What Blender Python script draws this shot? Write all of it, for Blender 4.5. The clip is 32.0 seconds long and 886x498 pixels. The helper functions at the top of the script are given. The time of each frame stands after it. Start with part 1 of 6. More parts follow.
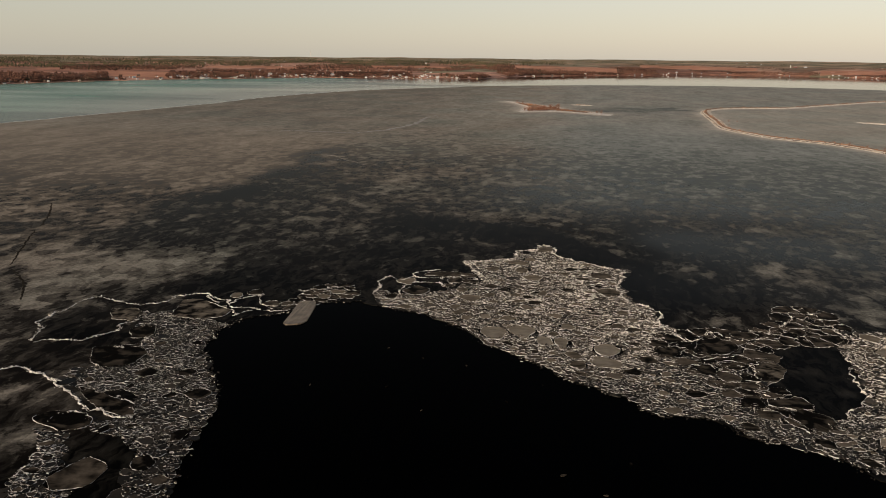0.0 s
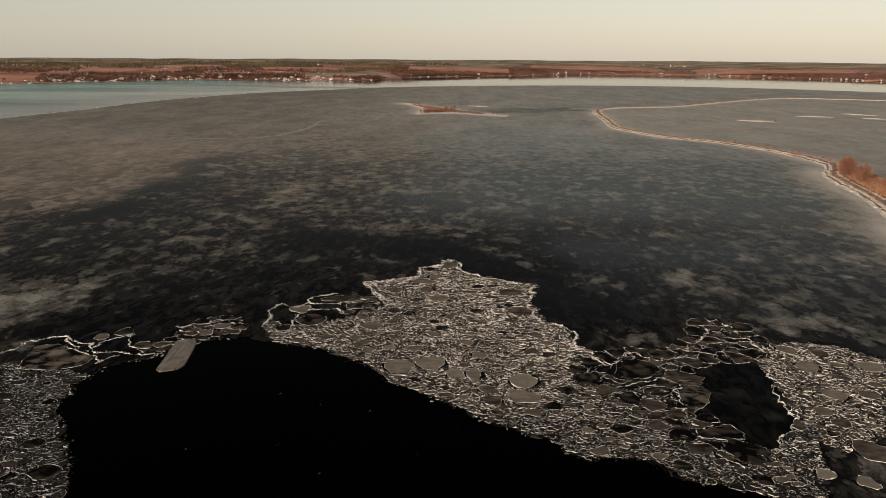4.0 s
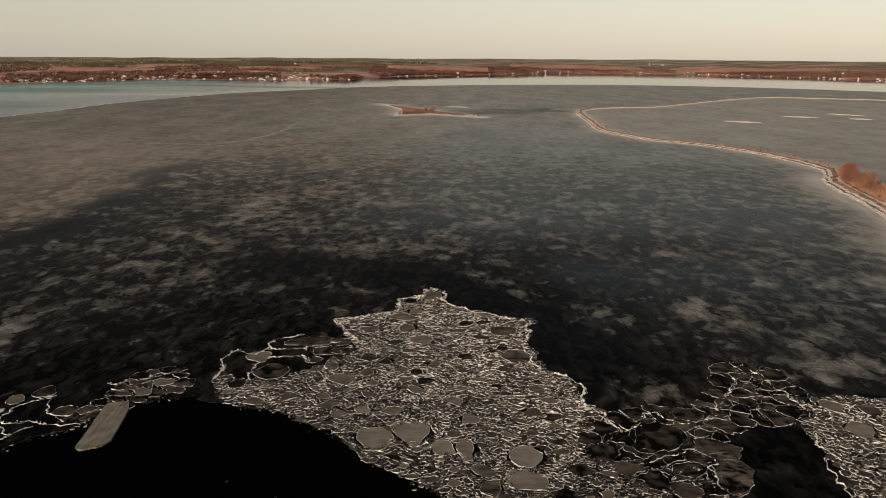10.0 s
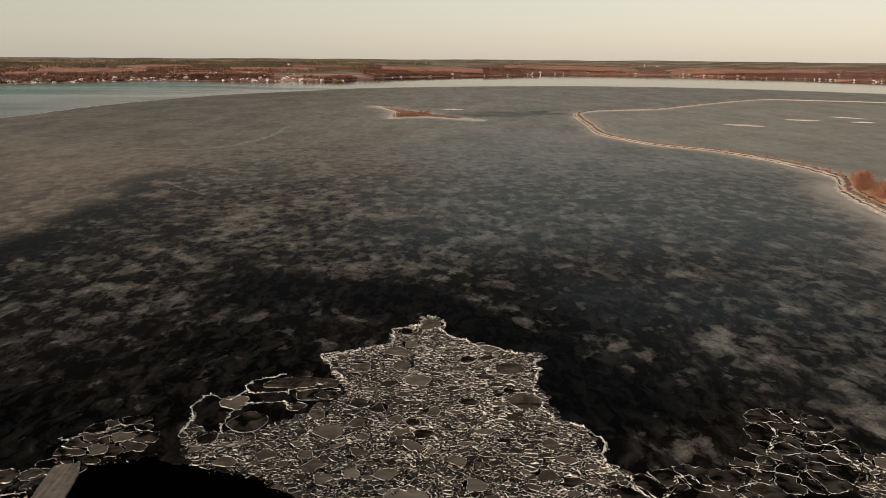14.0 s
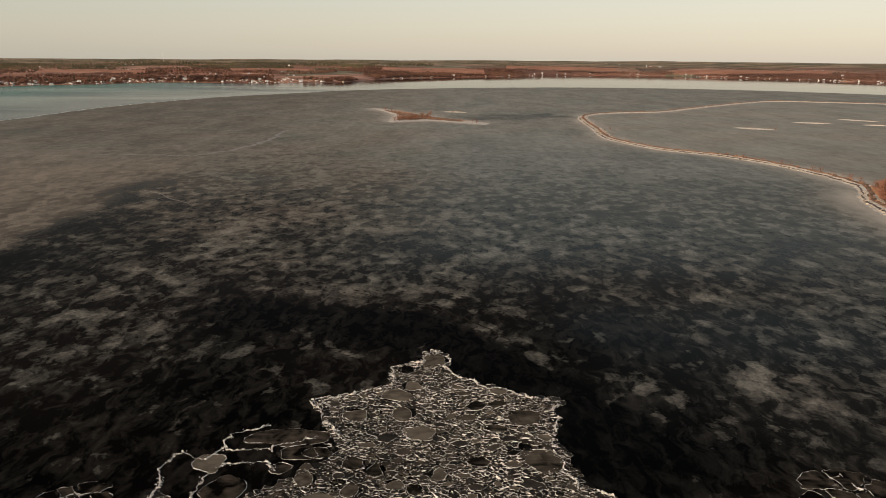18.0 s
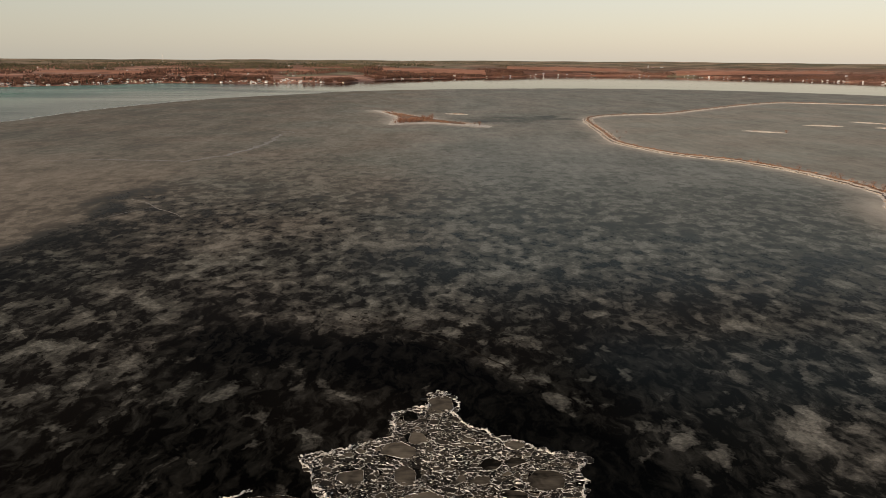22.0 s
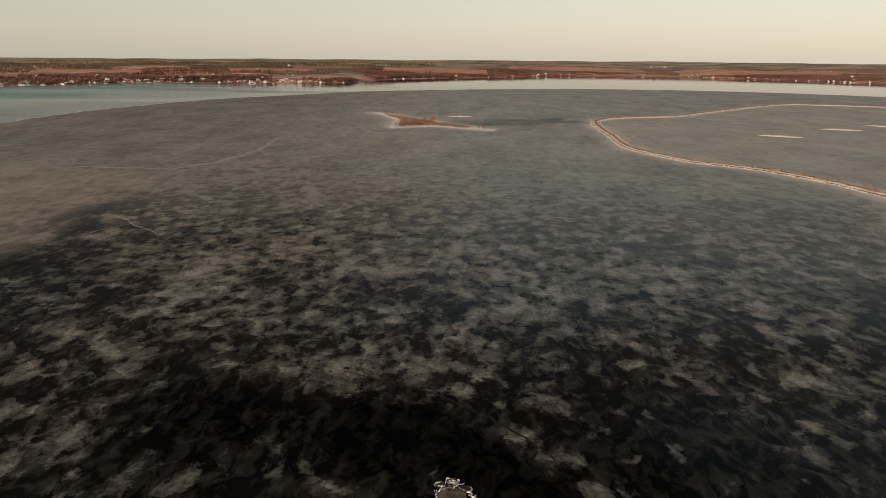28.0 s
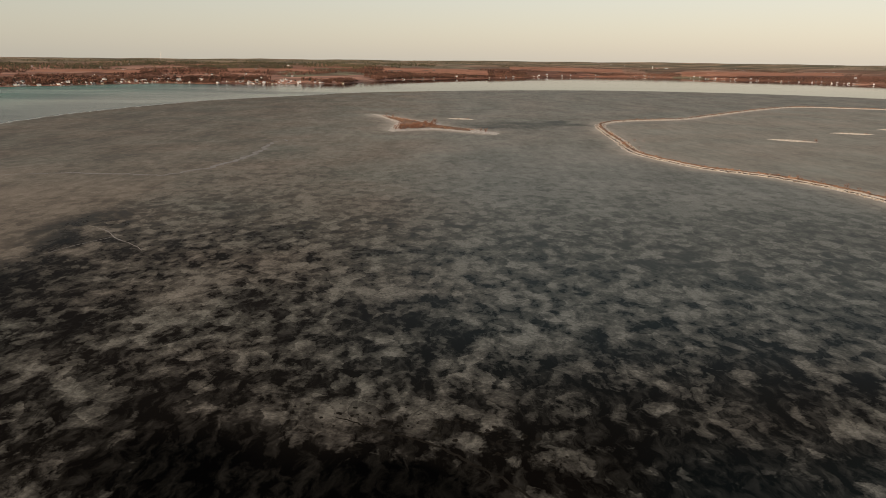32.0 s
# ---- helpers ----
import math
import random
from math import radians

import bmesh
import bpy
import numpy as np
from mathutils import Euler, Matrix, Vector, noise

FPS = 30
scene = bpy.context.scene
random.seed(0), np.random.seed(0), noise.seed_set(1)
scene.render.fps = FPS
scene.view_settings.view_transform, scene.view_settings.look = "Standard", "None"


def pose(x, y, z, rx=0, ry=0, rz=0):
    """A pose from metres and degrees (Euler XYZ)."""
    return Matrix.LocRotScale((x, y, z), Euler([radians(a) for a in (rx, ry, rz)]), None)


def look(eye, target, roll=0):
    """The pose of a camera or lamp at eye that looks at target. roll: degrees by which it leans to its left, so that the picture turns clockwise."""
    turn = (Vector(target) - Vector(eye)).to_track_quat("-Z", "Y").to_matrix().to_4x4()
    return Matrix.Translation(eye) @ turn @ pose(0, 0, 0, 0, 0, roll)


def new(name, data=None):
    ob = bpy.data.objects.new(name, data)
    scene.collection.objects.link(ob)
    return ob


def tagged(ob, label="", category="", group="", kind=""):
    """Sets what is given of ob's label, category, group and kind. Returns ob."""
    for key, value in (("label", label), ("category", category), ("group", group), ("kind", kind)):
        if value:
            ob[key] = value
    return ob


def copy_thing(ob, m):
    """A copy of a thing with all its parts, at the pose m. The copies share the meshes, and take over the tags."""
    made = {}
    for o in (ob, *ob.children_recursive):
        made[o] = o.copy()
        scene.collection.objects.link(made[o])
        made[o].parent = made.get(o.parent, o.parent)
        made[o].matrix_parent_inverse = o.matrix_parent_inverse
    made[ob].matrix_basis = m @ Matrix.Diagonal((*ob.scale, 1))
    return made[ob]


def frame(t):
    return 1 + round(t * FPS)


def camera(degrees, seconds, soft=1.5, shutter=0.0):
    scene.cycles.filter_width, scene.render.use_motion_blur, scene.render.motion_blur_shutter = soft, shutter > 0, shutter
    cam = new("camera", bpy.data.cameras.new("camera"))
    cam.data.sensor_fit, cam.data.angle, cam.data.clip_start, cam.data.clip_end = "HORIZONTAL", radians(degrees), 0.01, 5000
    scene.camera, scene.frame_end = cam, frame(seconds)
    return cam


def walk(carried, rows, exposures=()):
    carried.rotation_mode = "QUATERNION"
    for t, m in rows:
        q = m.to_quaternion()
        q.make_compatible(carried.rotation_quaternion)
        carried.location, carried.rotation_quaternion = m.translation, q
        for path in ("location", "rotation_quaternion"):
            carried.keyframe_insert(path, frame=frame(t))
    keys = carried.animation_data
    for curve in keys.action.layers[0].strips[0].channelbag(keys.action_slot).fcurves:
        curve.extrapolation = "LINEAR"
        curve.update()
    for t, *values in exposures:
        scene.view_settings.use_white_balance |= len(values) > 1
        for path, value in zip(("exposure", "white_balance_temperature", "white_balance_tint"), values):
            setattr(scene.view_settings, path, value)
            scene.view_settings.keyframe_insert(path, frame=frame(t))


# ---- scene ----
import mathutils.geometry

EXPOSURES = [(0, 0.0, 6800, 14), (32, 0.0, 6800, 14)]
SKY_STRENGTH, SUN_STRENGTH = 0.15, 4.2
HAZE, HAZE_WEST = (4.88, 4.47, 3.88), (3.40, 3.40, 3.02)
FROST_EVEN = 0.645
FROST_DUSTY = (0.365, 0.300, 0.226)
FROST_WARM, FROST_GREY, FROST_BLUE = (0.355, 0.298, 0.230), (0.320, 0.302, 0.240), (0.325, 0.325, 0.282)


def look_down(x, y, z, yaw, down, lean):
    """The drone's camera: yaw to the left, tilt below the horizon, lean, in degrees."""
    return pose(x, y, z, 90 - down, 0, yaw) @ pose(0, 0, 0, 0, 0, lean)


cam = camera(62.25, 32.0, 0.6)
walk(cam, [
    (0, look_down(0.00, 0.00, 58.31, 9.428, 14.687, 0.670)),
    (0.5, look_down(-0.39, 2.16, 58.37, 8.572, 14.631, 0.660)),
    (1, look_down(-0.70, 4.33, 58.47, 6.843, 14.592, 0.633)),
    (1.5, look_down(-0.96, 6.47, 58.58, 4.960, 14.573, 0.599)),
    (2, look_down(-1.19, 8.55, 58.71, 3.840, 14.579, 0.564)),
    (2.5, look_down(-1.36, 10.58, 58.80, 3.111, 14.565, 0.526)),
    (3, look_down(-1.49, 12.57, 58.89, 2.458, 14.560, 0.497)),
    (3.5, look_down(-1.58, 14.54, 58.98, 1.844, 14.548, 0.477)),
    (4, look_down(-1.68, 16.48, 59.05, 1.449, 14.559, 0.475)),
    (4.5, look_down(-1.78, 18.41, 59.18, 1.161, 14.557, 0.463)),
    (6.5, look_down(-2.04, 26.75, 59.48, 0.434, 14.622, 0.443)),
    (8, look_down(-2.47, 33.49, 59.85, 0.149, 14.643, 0.393)),
    (9.5, look_down(-2.79, 40.41, 60.07, -0.091, 14.650, 0.401)),
    (11, look_down(-3.18, 47.48, 60.37, -0.298, 14.656, 0.444)),
    (12.5, look_down(-3.59, 54.38, 60.74, -0.489, 14.640, 0.470)),
    (14, look_down(-3.89, 61.14, 61.18, -0.616, 14.604, 0.487)),
    (15.25, look_down(-4.03, 66.89, 61.56, -0.574, 14.575, 0.480)),
    (16.5, look_down(-4.11, 72.69, 61.87, -0.515, 14.568, 0.460)),
    (18, look_down(-4.55, 79.70, 62.34, -0.530, 14.561, 0.434)),
    (19.5, look_down(-4.96, 86.59, 62.71, -0.509, 14.568, 0.430)),
    (21, look_down(-5.47, 93.57, 63.01, -0.487, 14.550, 0.439)),
    (22.5, look_down(-5.96, 101.15, 63.16, -0.513, 14.542, 0.452)),
    (24, look_down(-6.28, 108.91, 63.25, -0.502, 14.568, 0.450)),
    (25.5, look_down(-6.73, 116.31, 63.54, -0.483, 14.574, 0.458)),
    (27.5, look_down(-7.25, 125.50, 64.26, -0.456, 14.596, 0.513)),
    (29, look_down(-7.54, 132.60, 64.56, -0.454, 14.586, 0.568)),
    (30.5, look_down(-7.90, 139.71, 64.95, -0.449, 14.591, 0.610)),
    (32, look_down(-8.32, 146.61, 65.32, -0.471, 14.574, 0.655)),
], exposures=EXPOSURES)

# ---- world and sun ----
SUN_ELEVATION, SUN_FROM = radians(14), Vector((-0.62, -0.78, 0)).normalized()
world = bpy.data.worlds.new("world")
scene.world = world
world.use_nodes = True
wn = world.node_tree.nodes
sky = wn.new("ShaderNodeTexSky")
sky.sky_type, sky.sun_disc = "NISHITA", False
sky.sun_elevation, sky.sun_rotation = SUN_ELEVATION, math.atan2(SUN_FROM.x, SUN_FROM.y)
sky.altitude, sky.air_density, sky.dust_density, sky.ozone_density = 250, 1.0, 1.2, 1.0
wn["Background"].inputs["Strength"].default_value = SKY_STRENGTH
# a thin warm haze that thickens towards the horizon, in front of the clear sky
wl = world.node_tree.links
up = wn.new("ShaderNodeSeparateXYZ")
wl.new(wn.new("ShaderNodeTexCoord").outputs["Generated"], up.inputs[0])
thin = wn.new("ShaderNodeMapRange")
thin.inputs["From Min"].default_value, thin.inputs["From Max"].default_value = -0.30, 0.75
thin.inputs["To Min"].default_value, thin.inputs["To Max"].default_value = 1.0, 0.10
wl.new(up.outputs["Z"], thin.inputs["Value"])
haze = wn.new("ShaderNodeMix")
haze.data_type = "RGBA"
veil = wn.new("ShaderNodeMix")
veil.data_type = "RGBA"
veil.inputs[6].default_value, veil.inputs[7].default_value = (*HAZE_WEST, 1), (*HAZE, 1)
aside = wn.new("ShaderNodeMapRange")
aside.inputs["From Min"].default_value, aside.inputs["From Max"].default_value = -0.75, 0.55
wl.new(up.outputs["X"], aside.inputs["Value"])
wl.new(aside.outputs[0], veil.inputs[0])
wl.new(veil.outputs[2], haze.inputs[7])
wl.new(thin.outputs[0], haze.inputs[0])
wl.new(sky.outputs["Color"], haze.inputs[6])
wl.new(haze.outputs[2], wn["Background"].inputs["Color"])
sun = new("sun", bpy.data.lights.new("sun", "SUN"))
sun.data.energy, sun.data.angle, sun.data.color = SUN_STRENGTH, radians(0.6), (1.0, 0.86, 0.68)
sun.matrix_world = look(SUN_FROM * 100 + Vector((0, 0, 100 * math.tan(SUN_ELEVATION))), (0, 0, 0))


# ---- node materials ----
class Nodes:
    """A material with a Principled shader, and short ways to add nodes to it."""

    def __init__(self, name, rough=0.7, spec=0.3):
        self.mat = bpy.data.materials.new(name)
        self.mat.use_nodes = True
        self.tree = self.mat.node_tree
        self.shader = self.tree.nodes["Principled BSDF"]
        self.shader.inputs["Roughness"].default_value = rough
        self.shader.inputs["Specular IOR Level"].default_value = spec
        self.place = self.tree.nodes.new("ShaderNodeNewGeometry").outputs["Position"]

    def put(self, kind, outs=0, sets=None, **ins):
        n = self.tree.nodes.new(kind)
        for key, value in (sets or {}).items():
            if key == "operation":
                n.operation = value
            elif key == "data_type":
                n.data_type = value
            elif key == "attribute_name":
                n.attribute_name = value
            elif key == "feature":
                n.feature = value
        for key, value in ins.items():
            spot = n.inputs[int(key[1:])] if key[0] == "i" and key[1:].isdigit() else n.inputs[key.replace("_", " ")]
            if isinstance(value, bpy.types.NodeSocket):
                self.tree.links.new(value, spot)
            else:
                spot.default_value = value
        return n.outputs[outs]

    def math(self, op, a, b=0.0, c=0.0):
        return self.put("ShaderNodeMath", sets={"operation": op}, i0=a, i1=b, i2=c)

    def noise(self, scale, detail=4.0, rough=0.55, bend=0.0, vector=None):
        return self.put("ShaderNodeTexNoise", Vector=vector or self.place, Scale=scale, Detail=detail, Roughness=rough, Distortion=bend)

    def stretch(self, x, y, z, turn=0.0):
        return self.put("ShaderNodeMapping", Vector=self.place, Rotation=(0, 0, turn), Scale=(x, y, z))

    def ramp(self, value, low, high, to_low=0.0, to_high=1.0):
        return self.put("ShaderNodeMapRange", Value=value, From_Min=low, From_Max=high, To_Min=to_low, To_Max=to_high)

    def mix(self, fac, a, b):
        a, b = (tuple(v) + (1,) if isinstance(v, tuple) and len(v) == 3 else v for v in (a, b))
        return self.put("ShaderNodeMix", 2, {"data_type": "RGBA"}, i0=fac, i6=a, i7=b)

    def attr(self, name):
        return self.put("ShaderNodeAttribute", 2, {"attribute_name": name})

    def color(self, value):
        if isinstance(value, bpy.types.NodeSocket):
            self.tree.links.new(value, self.shader.inputs["Base Color"])
        else:
            self.shader.inputs["Base Color"].default_value = (*value, 1)
        return self

    def feed(self, name, value):
        if isinstance(value, bpy.types.NodeSocket):
            self.tree.links.new(value, self.shader.inputs[name])
        else:
            self.shader.inputs[name].default_value = value
        return self

    def bump(self, height, strength=0.4, distance=0.05):
        out = self.put("ShaderNodeBump", Height=height, Strength=strength, Distance=distance)
        self.tree.links.new(out, self.shader.inputs["Normal"])
        return self


def two_tone(name, low, high, scale, rough=0.8, spec=0.2, fine=6.0, vary=0.0, relief=0.0):
    """A matt surface between two tones, with grain at two scales; vary: by object."""
    n = Nodes(name, rough, spec)
    f = n.math("MULTIPLY_ADD", n.noise(scale, 5), 0.6, n.math("MULTIPLY", n.noise(scale * fine, 3), 0.4))
    f = n.ramp(f, 0.3, 0.7)
    if vary:
        rnd = n.put("ShaderNodeObjectInfo", 5)
        f = n.math("ADD", f, n.math("MULTIPLY_ADD", rnd, vary, -vary / 2))
    n.color(n.mix(f, low, high))
    if relief:
        n.bump(n.noise(scale * fine, 4), 0.6, relief)
    return n.mat


def island_tone(name, low, high, scale=0.05, rough=0.85, spec=0.1, spread=0.6, rare=1.0):
    """Tones that change from piece to piece of a joined mesh, and in drifts across it."""
    n = Nodes(name, rough, spec)
    rnd = n.put("ShaderNodeNewGeometry", 8)
    f = n.math("MULTIPLY_ADD", rnd, spread, n.math("MULTIPLY", n.ramp(n.noise(scale, 3), 0.35, 0.65), 1 - spread))
    if rare != 1.0:
        f = n.math("POWER", f, rare)
    n.color(n.mix(f, low, high))
    return n.mat


def make_ice():
    n = Nodes("lake_ice", 0.5, 0.5)
    n.shader.inputs["IOR"].default_value = 1.042
    n.feed("Specular IOR Level", n.ramp(n.math("MAXIMUM", n.attr("blue"), n.attr("far")), 0.0, 0.6, 0.14, 0.62))
    n.shader.inputs["Specular Tint"].default_value = (1.0, 0.93, 0.66, 1)
    frost, blue, far = n.attr("frost"), n.attr("blue"), n.attr("far")
    bend = n.put("ShaderNodeTexNoise", 1, Vector=n.place, Scale=0.10, Detail=4.0, Roughness=0.6)
    warp = n.put("ShaderNodeVectorMath", sets={"operation": "MULTIPLY_ADD"}, i0=bend, i1=(6.0, 6.0, 0.0), i2=n.place)
    drift = n.noise(0.026, 3, 0.5, 0.2)
    clouds = n.noise(1.0, 5, 0.55, 0.3, n.put("ShaderNodeMapping", Vector=warp, Rotation=(0, 0, 0.10), Scale=(0.10, 0.065, 0.2)))
    patches = n.noise(1.0, 5, 0.56, 0.35, n.put("ShaderNodeMapping", Vector=warp, Rotation=(0, 0, -0.12), Scale=(0.22, 0.15, 0.2)))
    wisps = n.noise(1.0, 6, 0.66, 0.5, n.put("ShaderNodeMapping", Vector=warp, Rotation=(0, 0, 0.06), Scale=(0.38, 0.17, 0.2)))
    grain = n.noise(1.1, 7, 0.72, 0.4)
    # old plates frozen together, each with its own share of frost
    near_bend = n.put("ShaderNodeTexNoise", 1, Vector=n.place, Scale=0.30, Detail=5.0, Roughness=0.65)
    ragged = n.put("ShaderNodeVectorMath", sets={"operation": "MULTIPLY_ADD"}, i0=near_bend, i1=(5.0, 5.0, 0.0), i2=n.place)
    ragged = n.put("ShaderNodeMapping", Vector=ragged, Scale=(0.20, 0.14, 0.0))
    pick = n.put("ShaderNodeSeparateColor", 0, Color=n.put("ShaderNodeTexVoronoi", 1, Vector=ragged, Scale=1.0))
    seams = n.put("ShaderNodeTexVoronoi", 0, {"feature": "DISTANCE_TO_EDGE"}, Vector=ragged, Scale=1.0)
    value = n.math("MULTIPLY_ADD", drift, 0.24, n.math("MULTIPLY", clouds, 0.42))
    value = n.math("MULTIPLY_ADD", patches, 0.58, value)
    value = n.math("MULTIPLY_ADD", wisps, 0.26, value)
    value = n.math("MULTIPLY_ADD", pick, 0.11, value)
    value = n.math("MULTIPLY_ADD", grain, 0.12, n.math("SUBTRACT", value, 0.865))
    # frost closes over the clear ice where it lies thick
    lies = n.math("MULTIPLY_ADD", n.math("SUBTRACT", frost, FROST_EVEN), 0.42, value)
    sheet = n.put("ShaderNodeMapRange", Value=lies, From_Min=-0.08, From_Max=0.10, To_Min=0.0, To_Max=0.46)
    rime = n.put("ShaderNodeMapRange", Value=n.math("MULTIPLY_ADD", n.math("SUBTRACT", grain, 0.5), 0.25, lies), From_Min=0.04, From_Max=0.26, To_Min=0.0, To_Max=0.22)
    cover = n.math("ADD", sheet, rime)
    cover = n.math("MULTIPLY", cover, n.ramp(grain, 0.30, 0.70, 0.66, 1.20))
    cover = n.math("MULTIPLY", cover, n.math("MULTIPLY_ADD", pick, 0.36, 0.80))
    cover = n.math("MULTIPLY", cover, n.ramp(seams, 0.0, 0.035, 0.60, 1.0))
    haze_film = n.math("MULTIPLY", n.ramp(n.math("MULTIPLY_ADD", wisps, 0.7, n.math("MULTIPLY", clouds, 0.3)), 0.46, 0.68), n.ramp(frost, 0.1, 0.5, 0.04, 0.14))
    cover = n.math("MAXIMUM", cover, haze_film)
    # far off, grazing sky glare is painted in as an even, streaky frost cover
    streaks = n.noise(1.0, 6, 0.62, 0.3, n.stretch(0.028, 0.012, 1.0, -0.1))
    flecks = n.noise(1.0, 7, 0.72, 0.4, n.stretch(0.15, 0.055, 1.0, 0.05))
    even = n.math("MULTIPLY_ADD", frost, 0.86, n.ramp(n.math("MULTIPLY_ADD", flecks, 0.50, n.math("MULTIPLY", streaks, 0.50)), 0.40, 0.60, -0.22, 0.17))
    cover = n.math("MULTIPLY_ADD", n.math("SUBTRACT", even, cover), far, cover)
    tone = n.mix(n.ramp(n.noise(0.012, 4), 0.35, 0.65), FROST_WARM, FROST_GREY)
    tone = n.mix(n.attr("warm"), tone, FROST_DUSTY)
    tone = n.mix(blue, tone, FROST_BLUE)
    tone = n.mix(n.attr("snow"), tone, (0.50, 0.43, 0.345))
    thick = n.ramp(frost, 0.20, 0.85)
    # some of the sky's reflection is put into the teal of blue clear ice
    clear = n.mix(blue, n.mix(thick, (0.0012, 0.0009, 0.0008), (0.016, 0.012, 0.009)), n.mix(thick, (0.0015, 0.0030, 0.0034), (0.011, 0.021, 0.020)))
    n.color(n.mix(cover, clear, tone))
    n.feed("Roughness", n.ramp(cover, 0.0, 0.5, 0.20, 0.8))
    n.bump(n.math("MULTIPLY_ADD", n.noise(2.2, 4), 0.5, cover), 0.25, 0.04)
    return n.mat


def make_water():
    n = Nodes("lake_water", 0.06, 0.5)
    n.shader.inputs["IOR"].default_value = 1.03
    ripples = n.noise(1.0, 3, 0.5, 0.0, n.stretch(0.25, 0.5, 1.0, 0.3))
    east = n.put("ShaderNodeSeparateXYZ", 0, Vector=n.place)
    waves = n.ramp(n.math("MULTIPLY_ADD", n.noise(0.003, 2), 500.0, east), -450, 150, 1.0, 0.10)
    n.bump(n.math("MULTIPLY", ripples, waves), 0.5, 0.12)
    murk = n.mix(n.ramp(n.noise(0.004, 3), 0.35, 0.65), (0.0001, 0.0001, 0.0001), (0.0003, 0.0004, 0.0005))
    # the west lake's reflected sky is partly painted in as a teal body colour
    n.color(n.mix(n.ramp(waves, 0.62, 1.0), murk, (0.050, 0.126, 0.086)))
    # the sheltered near pool's reflection is turned down so it shows black; the ruffled open lake beyond the ice
    # reflects the sky fully
    reach = n.put("ShaderNodeVectorMath", 1, {"operation": "LENGTH"}, i0=n.place)
    n.feed("Specular IOR Level", n.ramp(reach, 250, 800, 0.22, 1.0))
    n.feed("Roughness", n.math("MULTIPLY_ADD", waves, n.ramp(n.noise(0.006, 3, 0.5, 0.0, n.stretch(0.35, 1.0, 1.0)), 0.4, 0.6, 0.14, 0.24), 0.022))
    return n.mat


def make_land():
    n = Nodes("farm_land", 0.9, 0.1)
    cell = n.put("ShaderNodeTexVoronoi", 1, Vector=n.stretch(0.0042, 0.0024, 0.0, 0.25), Scale=1.0)
    pick = n.put("ShaderNodeSeparateColor", Color=cell)
    tone = n.mix(n.ramp(pick, 0.24, 0.28), (0.26, 0.115, 0.068), (0.56, 0.290, 0.190))
    tone = n.mix(n.ramp(pick, 0.50, 0.54), tone, (0.42, 0.180, 0.105))
    tone = n.mix(n.ramp(pick, 0.74, 0.78), tone, (0.19, 0.102, 0.063))
    tone = n.mix(n.ramp(pick, 0.90, 0.93), tone, (0.25, 0.215, 0.125))
    tone = n.mix(n.ramp(n.noise(1.0, 6, 0.65, 0.0, n.stretch(0.009, 0.02, 0.0)), 0.40, 0.60, 0, 0.8), tone, (0.10, 0.050, 0.033))
    # the far uplands are wooded, grey-olive
    away = n.put("ShaderNodeVectorMath", 1, {"operation": "LENGTH"}, i0=n.place)
    olive = n.mix(n.ramp(n.noise(0.007, 5), 0.4, 0.62), (0.10, 0.092, 0.050), (0.36, 0.25, 0.15))
    n.color(n.mix(n.ramp(n.math("MULTIPLY_ADD", n.noise(0.0025, 4), 1500.0, away), 4050, 4900, 0, 0.9), tone, olive))
    return n.mat


M_ICE, M_WATER, M_LAND = make_ice(), make_water(), make_land()


def make_floe(name, clear, white, share, spread=0.9, cloudy=0.3):
    n = Nodes(name, 0.6, 0.1)
    n.shader.inputs["IOR"].default_value = 1.08
    rnd = n.put("ShaderNodeObjectInfo", 5)
    grain = n.noise(1.0, 5, 0.6, 0.4, n.stretch(0.22, 0.95, 1.0, 0.7))
    clouded = n.noise(0.34, 3, 0.5, 0.6)
    f = n.math("ADD", n.ramp(grain, 0.25, 0.75, -0.22, 0.25), n.math("MULTIPLY_ADD", rnd, spread, share))
    f = n.math("ADD", f, n.ramp(clouded, 0.3, 0.7, -cloudy, cloudy))
    n.color(n.mix(n.put("ShaderNodeClamp", Value=f), clear, white))
    n.bump(n.noise(5, 4), 0.3, 0.02)
    return n.mat


def make_rim(name, white, low=0.36, high=0.58):
    n = Nodes(name, 0.5, 0.2)
    f = n.ramp(n.math("MULTIPLY_ADD", n.noise(1.1, 4, 0.7), 0.6, n.math("MULTIPLY", n.noise(7, 3), 0.4)), low, high)
    n.color(n.mix(f, (0.03, 0.024, 0.018), white))
    n.bump(n.noise(6, 4), 0.7, 0.05)
    return n.mat


def make_brash(name, low, high, rare):
    n = Nodes(name, 0.6, 0.08)
    rnd = n.put("ShaderNodeNewGeometry", 8)
    f = n.ramp(n.math("MULTIPLY_ADD", rnd, 0.75, n.math("MULTIPLY", n.noise(0.35, 4), 0.5)), 0.42, 1.0)
    n.color(n.mix(n.math("POWER", f, rare), low, high))
    return n.mat


M_FLOE = make_floe("floe_ice", (0.008, 0.0062, 0.0045), (0.150, 0.120, 0.086), -0.05)
M_PALE_FLOE = make_floe("pale_floe_ice", (0.05, 0.040, 0.028), (0.205, 0.170, 0.126), 0.55, 0.3, 0.2)
M_PALE_CLOUD = make_floe("cloudy_floe_ice", (0.004, 0.003, 0.0022), (0.17, 0.138, 0.100), 0.22, 0.15, 0.7)
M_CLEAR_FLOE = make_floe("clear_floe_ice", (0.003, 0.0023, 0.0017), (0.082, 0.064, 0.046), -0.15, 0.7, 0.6)
